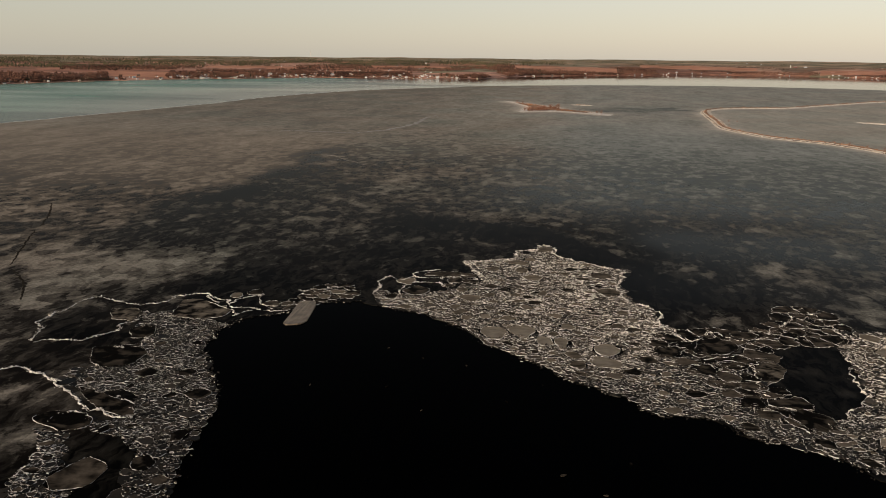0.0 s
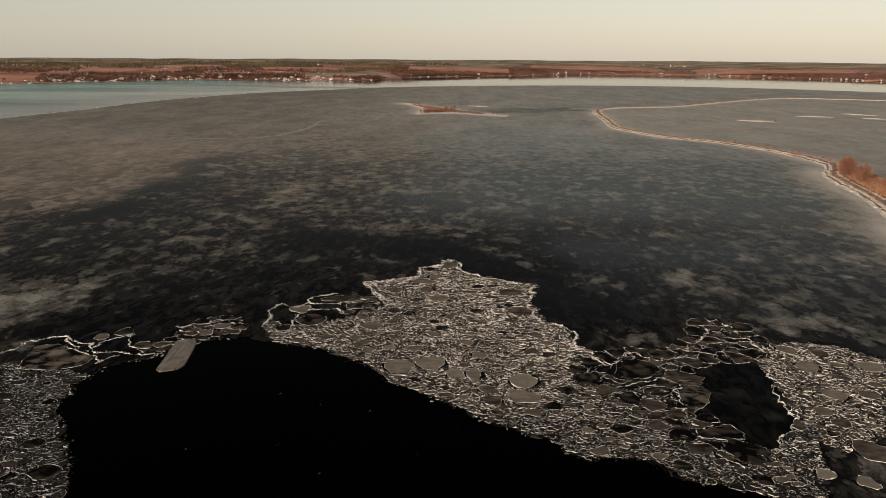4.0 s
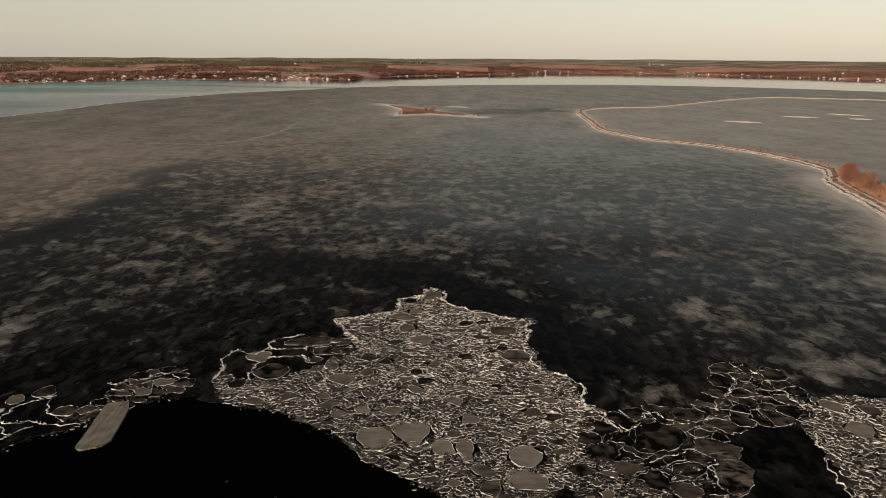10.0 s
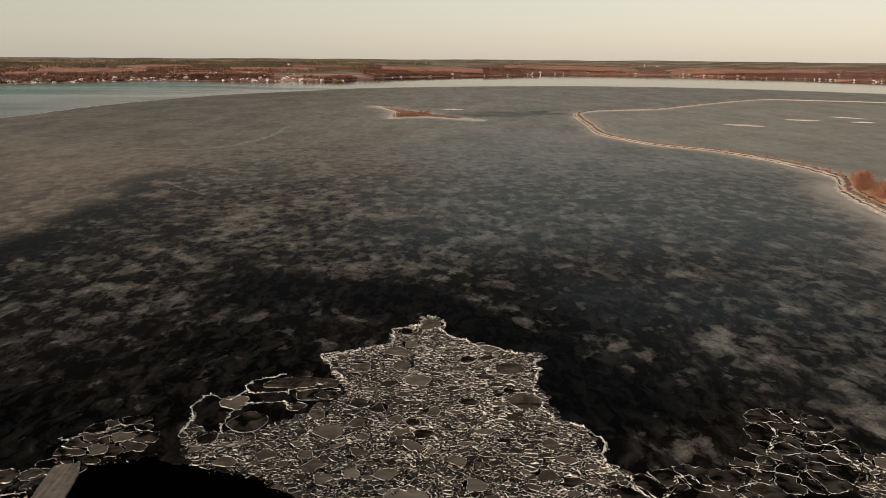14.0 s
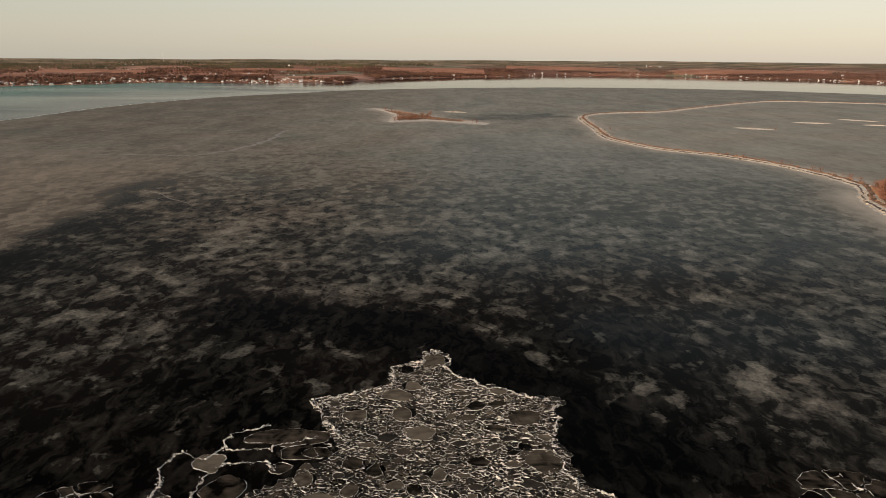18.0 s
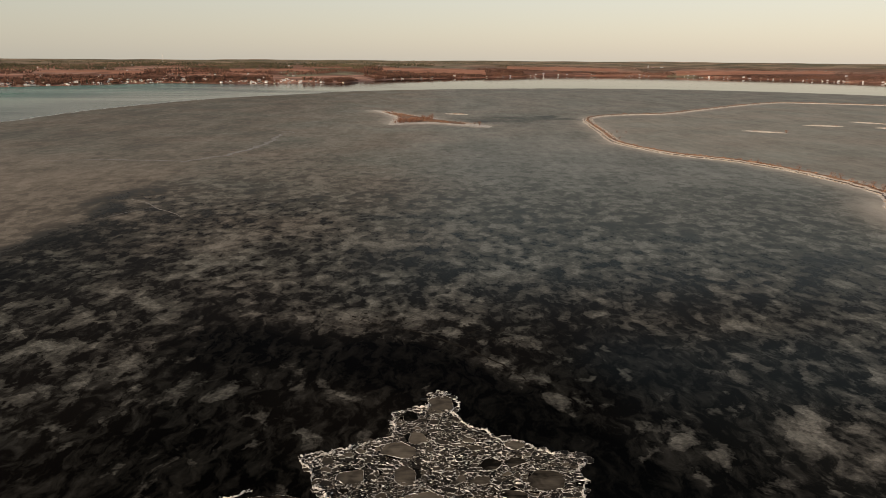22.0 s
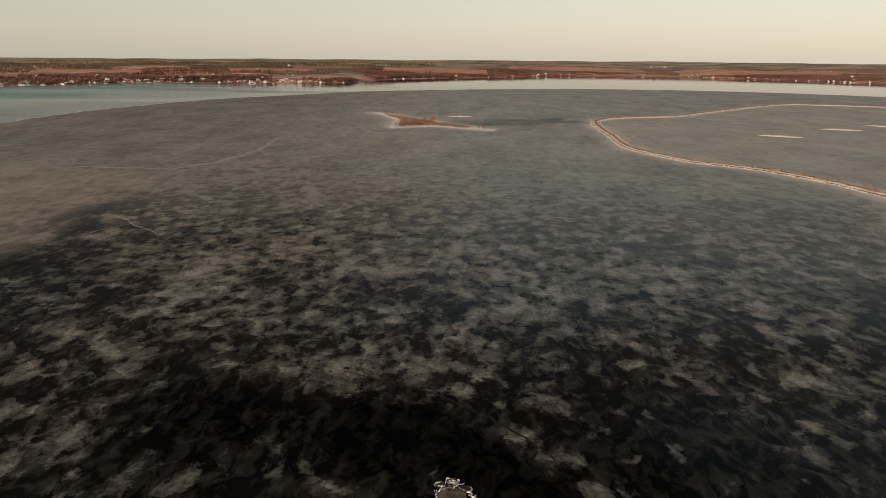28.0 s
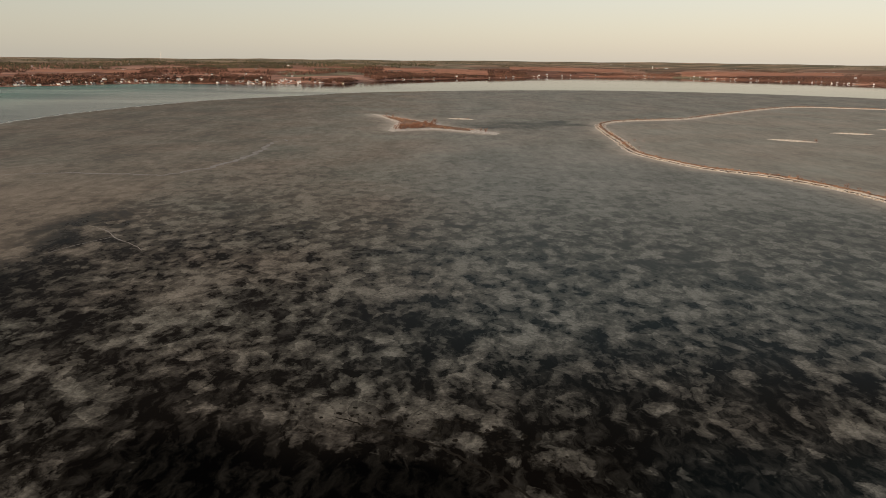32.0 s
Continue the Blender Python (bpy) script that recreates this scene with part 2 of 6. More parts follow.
M_SMALL = island_tone("small_plate_ice", (0.002, 0.0016, 0.0012), (0.085, 0.066, 0.046), 0.2, 0.6, 0.05, 0.7, 2.0)
M_SMALL_CLEAR = island_tone("small_clear_plate_ice", (0.0015, 0.0012, 0.001), (0.046, 0.036, 0.025), 0.2, 0.6, 0.05, 0.7, 2.2)
M_PACK = island_tone("packed_floe_ice", (0.006, 0.0047, 0.0034), (0.155, 0.120, 0.083), 0.3, 0.6, 0.05, 0.75, 1.5)
M_PACK_CLEAR = island_tone("packed_clear_ice", (0.002, 0.0016, 0.0012), (0.07, 0.054, 0.038), 0.3, 0.6, 0.05, 0.75, 1.7)
# broken sides are paler than the tops: low sun on them painted in
M_BROKEN = make_brash("sunlit_broken_edge", (0.026, 0.020, 0.014), (0.86, 0.81, 0.73), 2.8)
M_EDGE = make_brash("upturned_edge", (0.03, 0.024, 0.018), (0.92, 0.89, 0.84), 1.1)
# dimmer sides for clear brash, with the same painted sunlight
M_BROKEN_DIM = make_brash("clear_sunlit_edge", (0.008, 0.0065, 0.005), (0.74, 0.69, 0.62), 3.6)
M_RIM_DIM = make_rim("thin_rim_ice", (0.78, 0.745, 0.69), 0.40, 0.62)
M_RIM, M_BRASH, M_BRASH_CLEAR = make_rim("rim_ice", (0.80, 0.748, 0.672)), make_brash("brash_ice", (0.012, 0.0093, 0.0066), (0.09, 0.068, 0.047), 2.0), make_brash("clear_brash_ice", (0.003, 0.0024, 0.002), (0.075, 0.057, 0.039), 2.4)
def make_slab():
    n = Nodes("slab_ice", 0.6, 0.2)
    f = n.math("MULTIPLY_ADD", n.noise(1.0, 5, 0.6, 0.2, n.stretch(1.6, 0.12, 1.0, 0.12)), 0.6, n.math("MULTIPLY", n.noise(0.5, 5), 0.4))
    n.color(n.mix(n.ramp(f, 0.36, 0.62), (0.060, 0.046, 0.032), (0.215, 0.168, 0.118)))
    return n.bump(n.noise(4, 4), 0.4, 0.02).mat


M_SLAB = make_slab()
M_SHORE = two_tone("frozen_shore", (0.30, 0.24, 0.18), (0.80, 0.71, 0.585), 0.25, 0.8, 0.2, 7)
M_EARTH = two_tone("dry_grass_earth", (0.065, 0.036, 0.024), (0.36, 0.215, 0.135), 0.14, 0.9, 0.1, 8)
M_STONE = island_tone("riprap_stone", (0.09, 0.062, 0.045), (0.60, 0.50, 0.39), 0.08, 0.75, 0.2)
M_GRASS = island_tone("dead_grass", (0.20, 0.098, 0.055), (0.46, 0.245, 0.142), 0.06)
M_TWIG = island_tone("willow_twigs", (0.16, 0.064, 0.040), (0.34, 0.165, 0.108), 0.3)
M_STUBBLE = two_tone("stubble", (0.27, 0.115, 0.064), (0.56, 0.265, 0.160), 0.006, 0.9, 0.05, 5)
M_BARK = two_tone("willow_bark", (0.10, 0.05, 0.03), (0.22, 0.12, 0.07), 3.0)
M_WOODS = island_tone("bare_woods", (0.020, 0.011, 0.008), (0.23, 0.112, 0.074), 0.004, spread=0.45)
M_UPLAND = island_tone("upland_woods", (0.040, 0.040, 0.020), (0.155, 0.128, 0.070), 0.004, spread=0.3)
M_PINE = island_tone("conifer_needles", (0.018, 0.020, 0.011), (0.05, 0.045, 0.025), 0.02)
M_SNOW = two_tone("wind_packed_snow", (0.20, 0.175, 0.15), (0.30, 0.27, 0.23), 0.2, 0.8, 0.15, 5)
M_LIP = two_tone("ice_lip_slush", (0.30, 0.30, 0.25), (0.50, 0.48, 0.41), 0.05, 0.7, 0.2, 5)
M_WET = two_tone("wet_shore_gravel", (0.030, 0.020, 0.014), (0.11, 0.068, 0.046), 0.3, 0.6, 0.3, 6)
HOUSE_PAINT = [two_tone("house_paint_" + a, tuple(c * 0.85 for c in b), b, 0.4, 0.7, 0.2) for a, b in (
    ("white", (0.82, 0.79, 0.74)), ("cream", (0.68, 0.58, 0.44)), ("grey", (0.40, 0.38, 0.36)), ("brown", (0.22, 0.13, 0.08)), ("barn_red", (0.28, 0.06, 0.035)))]
ROOFING = [two_tone("roofing_" + a, tuple(c * 0.7 for c in b), b, 0.5, 0.85, 0.15) for a, b in (
    ("charcoal", (0.06, 0.055, 0.05)), ("brown", (0.12, 0.07, 0.045)), ("metal", (0.55, 0.53, 0.50)))]
M_GLASS = Nodes("dark_window_glass", 0.1, 0.5).color((0.02, 0.022, 0.025)).mat
M_CONCRETE = two_tone("silo_concrete", (0.50, 0.47, 0.42), (0.66, 0.62, 0.56), 0.3)


# ---- mesh helpers ----
def mesh_of(name, verts, faces, material, smooth=False):
    me = bpy.data.meshes.new(name)
    me.from_pydata([tuple(map(float, v)) for v in verts], [], faces)
    me.materials.append(material)
    if smooth:
        me.polygons.foreach_set("use_smooth", [True] * len(me.polygons))
    me.update()
    return me


def part_from(name, me, parent, label=""):
    ob = new(name, me)
    ob.parent = parent
    return tagged(ob, label) if label else ob


def float_layer(me, name, values):
    me.attributes.new(name, "FLOAT", "POINT").data.foreach_set("value", np.asarray(values, dtype=np.float32))


def inside(points, poly):
    """Which of the points (n, 2) lie in the polygon."""
    pts, q = np.asarray(points, float), np.asarray(poly, float)
    hit = np.zeros(len(pts), bool)
    for (x0, y0), (x1, y1) in zip(q, np.roll(q, -1, 0)):
        cross = (y0 > pts[:, 1]) != (y1 > pts[:, 1])
        if y1 != y0:
            hit ^= cross & (pts[:, 0] < (x1 - x0) * (pts[:, 1] - y0) / (y1 - y0) + x0)
    return hit


def line_distance(points, line):
    """Distance of points (n, 2) from an open line of points."""
    pts, best = np.asarray(points, float), None
    for a, b in zip(np.asarray(line, float)[:-1], np.asarray(line, float)[1:]):
        u = np.clip(((pts - a) @ (b - a)) / max((b - a) @ (b - a), 1e-9), 0, 1)
        d = np.hypot(*(pts - a - u[:, None] * (b - a)).T)
        best = d if best is None else np.minimum(best, d)
    return best


def along(line, step, jitter=0.0, seed=0, closed=False):
    """The line in equal steps, made uneven by smooth noise."""
    q = np.asarray(line, float)
    if closed:
        q = np.vstack([q, q[:1]])
    run = np.concatenate([[0], np.cumsum(np.hypot(*np.diff(q, axis=0).T))])
    count = max(int(run[-1] / step), 2)
    s = np.linspace(0, run[-1], count + 1)[: count if closed else count + 1]
    out = np.stack([np.interp(s, run, q[:, 0]), np.interp(s, run, q[:, 1])], 1)
    if jitter:
        for i, p in enumerate(out):
            w = Vector((p[0] * 0.35 / jitter, p[1] * 0.35 / jitter, seed))
            out[i] += jitter * np.array(noise.turbulence_vector(w, 3, False)[:2])
    return out


def smooth_line(line, rounds=2):
    q = np.asarray(line, float)
    for _ in range(rounds):
        a, b = q[:-1] * 0.75 + q[1:] * 0.25, q[:-1] * 0.25 + q[1:] * 0.75
        q = np.vstack([q[:1], np.stack([a, b], 1).reshape(-1, 2), q[-1:]])
    return q


# ---- plan of the lake ----
WATER_EDGE = [(-50.5, 80), (-54.5, 92), (-55.5, 102), (-58.5, 111), (-66, 122.5), (-71, 130.5), (-73, 140), (-70.5, 149), (-62, 153.5),
              (-58.5, 162), (-48.5, 165.7), (-38.5, 161.5), (-32.5, 160.5), (-20, 151.7), (-14, 143.5), (-4, 135.8), (3, 129), (14.6, 122),
              (16, 117.5), (27, 118), (31.5, 113), (39.5, 110), (44.5, 107), (48, 103)]
WATER_BEHIND = [(70, 88), (105, 40), (95, -120), (0, -170), (-90, -120), (-85, -20), (-58, 50)]
ICE_EDGE = [(-900, -1150), (-640, -300), (-510, 200), (-490, 420), (-439.2, 768), (-428.2, 855.1), (-428, 995), (-400, 1125), (-360, 1275), (-292.2, 1381.2), (-188.3, 1523.6),
            (-270, 1450), (-129, 1620), (117, 1760), (375, 1820), (664, 1735), (900, 1500), (1150, 1000), (1200, 200), (1100, -700), (300, -1250)]
DYKE = [(150, 225), (163, 278), (178, 327), (185, 353), (187.6, 373), (192, 395), (198.4, 416.5), (206, 429.5), (215, 447), (216.5, 470), (213.5, 502),
        (207.5, 530), (201, 547), (194, 565), (184.7, 578.4), (172.8, 591), (159.4, 602), (145, 642.6), (136.5, 675), (137.6, 713), (142.8, 753), (148, 829),
        (154, 899.6), (170, 942), (194.5, 967), (231.4, 987), (265, 992), (307, 1039), (382, 1125.6), (452.7, 1203), (521.6, 1264.6), (561, 1258), (639, 1221), (720, 1180), (860, 1010)]
ISLAND = [(-84, 1027), (-64, 1004), (-43, 966), (-27, 938), (-10.5, 919), (-7, 887), (5, 858), (26, 848.6), (39, 828), (35.7, 812), (15, 831), (-11, 850), (-38, 841), (-48, 829),
          (-52.6, 840), (-51, 881), (-50, 921), (-65, 971)]


# ---- water, ice, land ----
def build_water():
    rings, spokes = (0, 120, 400, 1200, 5200), 48
    verts, faces = [(0, 0, -0.12)], []
    for r in rings[1:]:
        verts += [(r * math.sin(k * math.tau / spokes), r * math.cos(k * math.tau / spokes), -0.12) for k in range(spokes)]
    for i in range(len(rings) - 1):
        for k in range(spokes):
            a, b = 1 + i * spokes + k, 1 + i * spokes + (k + 1) % spokes
            faces.append((0, b, a) if i == 0 else (a - spokes, b - spokes, b, a))
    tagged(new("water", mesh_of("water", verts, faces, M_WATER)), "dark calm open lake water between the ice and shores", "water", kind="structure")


FROST_NEAR = [(-334, 418, 0.9, 0), (-306, 459, 0.9, 0), (-335, 614, 0.8, 0), (-216, 267, 0.65, 0), (-189, 301, 0.6, 0), (-137, 174, 0.7, 0), (-120, 183, 0.8, 0), (-113, 219, 0.3, 0), (-147, 311, 0.2, 0), (-143, 388, 0.2, 0), (-118, 372, 0.3, 0.5), (-101, 239, 0.25, 0), (-68, 197, 0.22, 0), (-80, 175, 0.15, 0), (-58, 209, 0.2, 0), (-37, 200, 0.2, 0), (-79, 263, 0.30, 0), (-64, 331, 0.5, 0.5), (-23, 311, 0.45, 0.5), (1, 252, 0.2, 0), (-139, 591, 0.75, 0), (-41, 532, 0.7, 0.3)]
FROST_RIGHT = [(40, 554, 0.75, 0.3), (53, 359, 0.5, 0.8), (83, 323, 0.55, 0.8), (135, 378, 0.6, 0.5), (38, 244, 0.32, 0.6), (73, 244, 0.42, 0.6), (38, 189, 0.15, 0.2), (70, 206, 0.42, 0.2), (19, 232, 0.15, 0), (45, 173, 0.38, 0), (-5, 1052, 0.7, 0.4), (255, 917, 0.85, 0), (-214, 911, 0.75, 0), (-384, 795, 0.8, 0), (178, 1287, 0.7, 0.3), (-123, 139, 0.5, 0), (-107, 122, 0.4, 0), (-78, 87, 0.3, 0), (-65, 90, 0.1, 0), (-107, 135, 0.1, 0)]
FROST_AHEAD = [(-17, 222, 0.55, 0), (-24, 214, 0.4, 0), (-85, 310, 0.5, 0), (-100, 303, 0.5, 0), (-84, 345, 0.7, 0), (-140, 394, 0.15, 0), (-127, 354, 0.3, 0), (-70, 314, 0.6, 0), (-58, 259, 0.2, 0), (-35, 298, 0.55, 0), (-20, 272, 0.6, 0), (0, 264, 0.5, 0), (-10, 254, 0.05, 0), (13, 251, 0.35, 0)]
FROST_MID = [(-19, 328, 0.55, 0), (12, 348, 0.7, 0), (25, 329, 0.6, 0), (56, 330, 0.35, 0.5), (86, 330, 0.45, 0.4), (50, 293, 0.6, 0), (69, 283, 0.45, 0), (30, 287, 0.4, 0), (-39, 369, 0.5, 0.3), (-3, 416, 0.6, 0.4), (62, 418, 0.6, 0.7), (117, 421, 0.65, 0.7), (-77, 413, 0.55, 0), (-103, 431, 0.45, 0)]
WISPS = [(-162, 482, 7, 5, -0.5), (-150, 440, 7, 14, -0.22), (-146, 405, 8, 10, -0.25), (-143, 355, 9, 12, -0.2), (-139, 300, 8, 16, -0.15), (-81, 92, 5, 6, 0.35), (-94, 104, 6, 5, 0.35), (-116, 130, 7, 9, 0.35), (-130, 150, 9, 9, 0.35), (-123, 166, 11, 9, 0.17), (-148, 186, 12, 12, 0.14), (-116, 181, 9, 7, 0.14), (-88, 115, 6, 3.5, 0.35), (-84, 104, 6, 4, 0.35), (-76.5, 97, 6, 4, 0.3), (-85, 123, 6, 4, 0.35), (-66, 88, 6, 4, 0.2), (-80, 112, 4, 3, 0.3), (42.0, 143.5, 4, 3, 0.6), (41.5, 138, 3, 2.5, 0.4), (49, 142.5, 2.5, 2, 0.3), (52.6, 133, 3, 2.5, 0.3), (38, 169, 10, 5, 0.18), (30, 182, 9, 6, -0.15), (-12, 240, 9, 7, -0.2), (-99, 140, 8, 4, 0.25), (-98, 146, 7, 3.5, 0.3), (-87, 150, 4, 3, 0.4), (69, 182, 10, 5, 0.1)]
ARC = [(-53, 270), (-36, 266), (-20, 260), (-5, 252), (6, 240), (16, 228), (27, 210), (38, 191)]
PALE_STREAK = [(-82, 362), (-79, 345), (-76, 322), (-88, 300), (-99, 288)]
LEADS = [[(44, 873), (71, 884), (113, 916), (146, 910)], [(40, 905), (75, 925), (120, 950)]]


def frost_field(pts):
    """How thick the frost lies, and how blue the ice shows, at points (n, 2)."""
    q = np.array(FROST_NEAR + FROST_RIGHT + FROST_AHEAD + FROST_MID, float)
    reach = 0.10 * np.hypot(q[:, 0], q[:, 1]) + 4
    d2 = ((pts[:, None, :] - q[None, :, :2]) ** 2).sum(2) / reach ** 2
    w = 1 / (d2 + 0.12) ** 2
    w /= w.sum(1, keepdims=True)
    frost, blue = w @ q[:, 2], w @ q[:, 3]
    x, y = pts[:, 0], pts[:, 1]

    def rise(v, lo, hi):
        u = np.clip((v - lo) / (hi - lo), 0, 1)
        return u * u * (3 - 2 * u)

    # ahead, frost thickens with distance from the broken ice, and the ice between shows blue-green
    trend = 0.52 + 0.19 * rise(y, 270, 370) + 0.22 * rise(y, 380, 540)
    trend = trend - 0.07 * rise(-x, 0, 110)
    teal = rise(x, -60, 30) * (0.30 + 0.55 * rise(y, 250, 340)) * (1 - 0.55 * rise(y, 520, 800))
    ahead = rise(y, 245, 320)
    frost = frost + 0.11 * rise(y, 175, 195) * rise(-x, 10, 40) * (1 - rise(-x, 100, 130)) * (1 - ahead)
    frost, blue = frost + (trend - frost) * ahead, blue + (teal - blue) * ahead
    frost = frost + 0.11 * rise(x, 34, 64) * (1 - ahead) * rise(y, 165, 185) + 0.09 * rise(-x, 40, 80) * rise(y, 190, 220) * (1 - ahead)
    # a straight old seam: frosted to the west of it, clear dark ice along its east side
    wander = 5 * np.sin(y / 31) + 3 * np.sin(y / 13)
    west = (1 - rise(x + wander, -158, -144)) * (1 - 0.85 * rise(y, 470, 640))
    beside = np.exp(-np.clip(x + 148 + wander, 0, None) / (15 - 8 * rise(y, 400, 470))) * (1 - rise(y, 455, 500)) * rise(y, 215, 300)
    frost = frost - 0.26 * beside * (1 - west)
    frost = np.where(y > 170, frost + (0.60 + 0.14 * rise(y, 290, 350) + 0.05 * np.sin(x / 40) - frost) * west * (0.55 + 0.45 * rise(y, 220, 330)), frost)
    # an arc of rafted frost with a dark refrozen band on its near side
    below = np.clip(np.interp(x, [a for a, b in ARC], [b for a, b in ARC]) - y, -8, 24)
    frost = frost - 0.12 * rise(below, -3, 4) * rise(x, -75, -45) * (1 - rise(x, 30, 60)) * rise(y, 175, 200)
    above = y - np.interp(x, [a for a, b in ARC], [b for a, b in ARC])
    frost = frost + 0.09 * rise(above, -2, 3) * np.exp(-(above / 26) ** 2) * rise(x, -45, -20) * (1 - rise(x, 55, 85))
    away, near = line_distance(pts, ARC), line_distance(pts, [(a - 4, b - 14) for a, b in ARC])
    frost = frost + 0.10 * np.exp(-(away / 6) ** 2) - 0.08 * np.exp(-(near / 12) ** 2)
    frost = frost + 0.30 * np.exp(-(line_distance(pts, PALE_STREAK) / 4.5) ** 2)
    frost = frost + 0.34 * np.exp(-(line_distance(pts, [(-142, 425), (-139, 410), (-133, 394), (-126, 379)]) / 3.5) ** 2)
    shore = np.minimum(line_distance(pts, DYKE), line_distance(pts, ISLAND + ISLAND[:1]))
    near_shore = np.exp(-(shore / (12 + 7 * (1 - rise(y, 450, 560)))) ** 2) * (0.85 + 0.15 * np.sin(x / 23 + y / 31))
    frost = frost - 0.17 * rise(y, 520, 700) * rise(-x, 60, 260)
    frost, blue = np.clip(frost, 0, 1), np.clip(blue, 0, 1)
    frost, blue = frost + (1.2 - frost) * np.clip(near_shore * 1.4, 0, 1), blue * (1 - np.clip(near_shore * 1.5, 0, 1))
    lagoon = inside(pts, DYKE[5:32] + [(800, 900), (700, 300), (300, 300)])
    frost, blue = np.where(lagoon, 1.1, frost), np.where(lagoon, 0.15, blue)
    for line in LEADS:
        lead = np.exp(-(line_distance(pts, line) / 15) ** 2) * (0.65 + 0.35 * np.sin(pts[:, 0] / 5) * np.sin(pts[:, 1] / 9))
        frost, blue = frost * (1 - 0.75 * lead), blue + (0.9 - blue) * lead
    for poly in (*RUBBLE, THIN_ICE):
        frost = np.where(inside(pts, poly), 0.04 if poly is THIN_ICE else 0.10, frost)
    for a, b, rx, ry, more in WISPS:
        frost = frost + more * np.exp(-((x - a) / rx) ** 2 - ((y - b) / ry) ** 2)
    return frost, blue, near_shore, west * rise(y, 150, 230)


RUBBLE_MAIN = [(-42.9, 164.4), (-44.8, 169.4), (-45.9, 176.2), (-43, 173.5), (-39.3, 172.2), (-34.2, 172.2), (-30.6, 176.5), (-25.5, 181), (-21.2, 185.1), (-20.1, 189), (-23.2, 196.7), (-27.3, 206.3), (-22.3, 207.4), (-17.7, 211.4), (-13.6, 212.5), (-13.3, 221.4), (-8.1, 223.5), (-7.1, 228.9), (-4.7, 230.3), (-2.3, 226.7), (-2.2, 220.4), (1.1, 214.9), (6.2, 212), (13.9, 207.3), (18.6, 206.5), (17.7, 203.7), (16.6, 201.7), (16, 195.8), (15, 190), (16.6, 186.9), (17.8, 177.3), (22, 174.5), (22.6, 164.2), (24.9, 160.7), (25.2, 156.3), (21.3, 147.2), (12, 131), (3, 129.3), (-4, 136), (-14, 143.8), (-20, 152), (-32.5, 160.8), (-38.5, 161.8)]
RUBBLE_LEFT = [(-94, 145.1), (-89.7, 149.9), (-81.7, 146.8), (-72.1, 143.9), (-70.8, 131.3), (-64.5, 121.8), (-58.3, 110.6), (-54.9, 101.2), (-54.1, 91.9), (-50.5, 80.3), (-57.2, 79.1), (-60, 87.6), (-63.2, 92.8), (-68.1, 94.5), (-72.5, 95.1), (-74, 98.1), (-67.1, 100), (-70.2, 105), (-76.4, 107.1), (-82.6, 108.2), (-89.7, 112.2), (-89.6, 118.3), (-79, 120.4), (-81.8, 127)]
RUBBLE_CORNER = [(-72.8, 76.2), (-74.5, 80.3), (-75, 85.5), (-78.2, 90.8), (-82.1, 94.6), (-80.1, 96), (-75, 93.2), (-72.6, 88.4), (-66.4, 81.8), (-64.3, 77.8)]
RUBBLE_RIGHT = [(19.9, 153.5), (24.2, 141.4), (30.4, 139.8), (35.2, 128.7), (39.7, 120.4), (43.5, 118.2), (48.9, 121.6), (55.2, 129.1), (58, 129.7), (48, 103.3), (44, 106.9), (38.5, 110), (31.5, 112.2), (27.3, 117.1), (16.3, 117), (14.9, 122), (4.7, 128.3), (8.7, 138.9)]
RUBBLE_EDGE = [(59.3, 161.1), (70.3, 167.6), (78, 166), (85.3, 157.9), (65.3, 121.5), (59.2, 121.3), (56.9, 125.6), (56.2, 131.3), (58.4, 143.5)]
THIN_ICE = [(42, 151.4), (48.4, 156.8), (54.9, 159.8), (59, 154.8), (57, 145.6), (55.5, 132.6), (48.5, 122.9), (44, 120.1), (45.2, 129.4), (38.7, 129.4), (38.6, 139.3)]
RUBBLE_STRIP = [(-63.5, 155.6), (-61.9, 162.4), (-60.6, 168.4), (-59.1, 174.6), (-55.7, 176.1), (-51, 170.6), (-52, 168.5), (-55.9, 167.4), (-58.7, 163.4), (-60, 162.9), (-60.7, 156.1)]
RUBBLE_CAP = [(48.6, 164.4), (53.6, 172.8), (55.6, 179.2), (58.6, 181.1), (61, 176.3), (62.4, 170.8), (62.7, 162.7), (58.8, 161.2), (55.7, 162.3), (50.2, 159.5), (46.1, 157)]
RUBBLE_MID = [(19.9, 153.5), (24.7, 154.4), (25.8, 145.2), (29.8, 143.1), (38, 146.1), (38.1, 139.2), (38.5, 128.2), (42.4, 120.3), (35.2, 128.7), (30.4, 139.8), (24.2, 141.4)]
RUBBLE = (RUBBLE_STRIP, RUBBLE_CAP, RUBBLE_MID, RUBBLE_MAIN, RUBBLE_LEFT, RUBBLE_CORNER, RUBBLE_RIGHT, RUBBLE_EDGE)


OPEN_WATER = np.vstack([along(WATER_EDGE, 0.5, 1.2, 3) + np.random.RandomState(6).normal(0, 0.16, (len(along(WATER_EDGE, 0.5)), 2)), along(WATER_BEHIND, 12)])


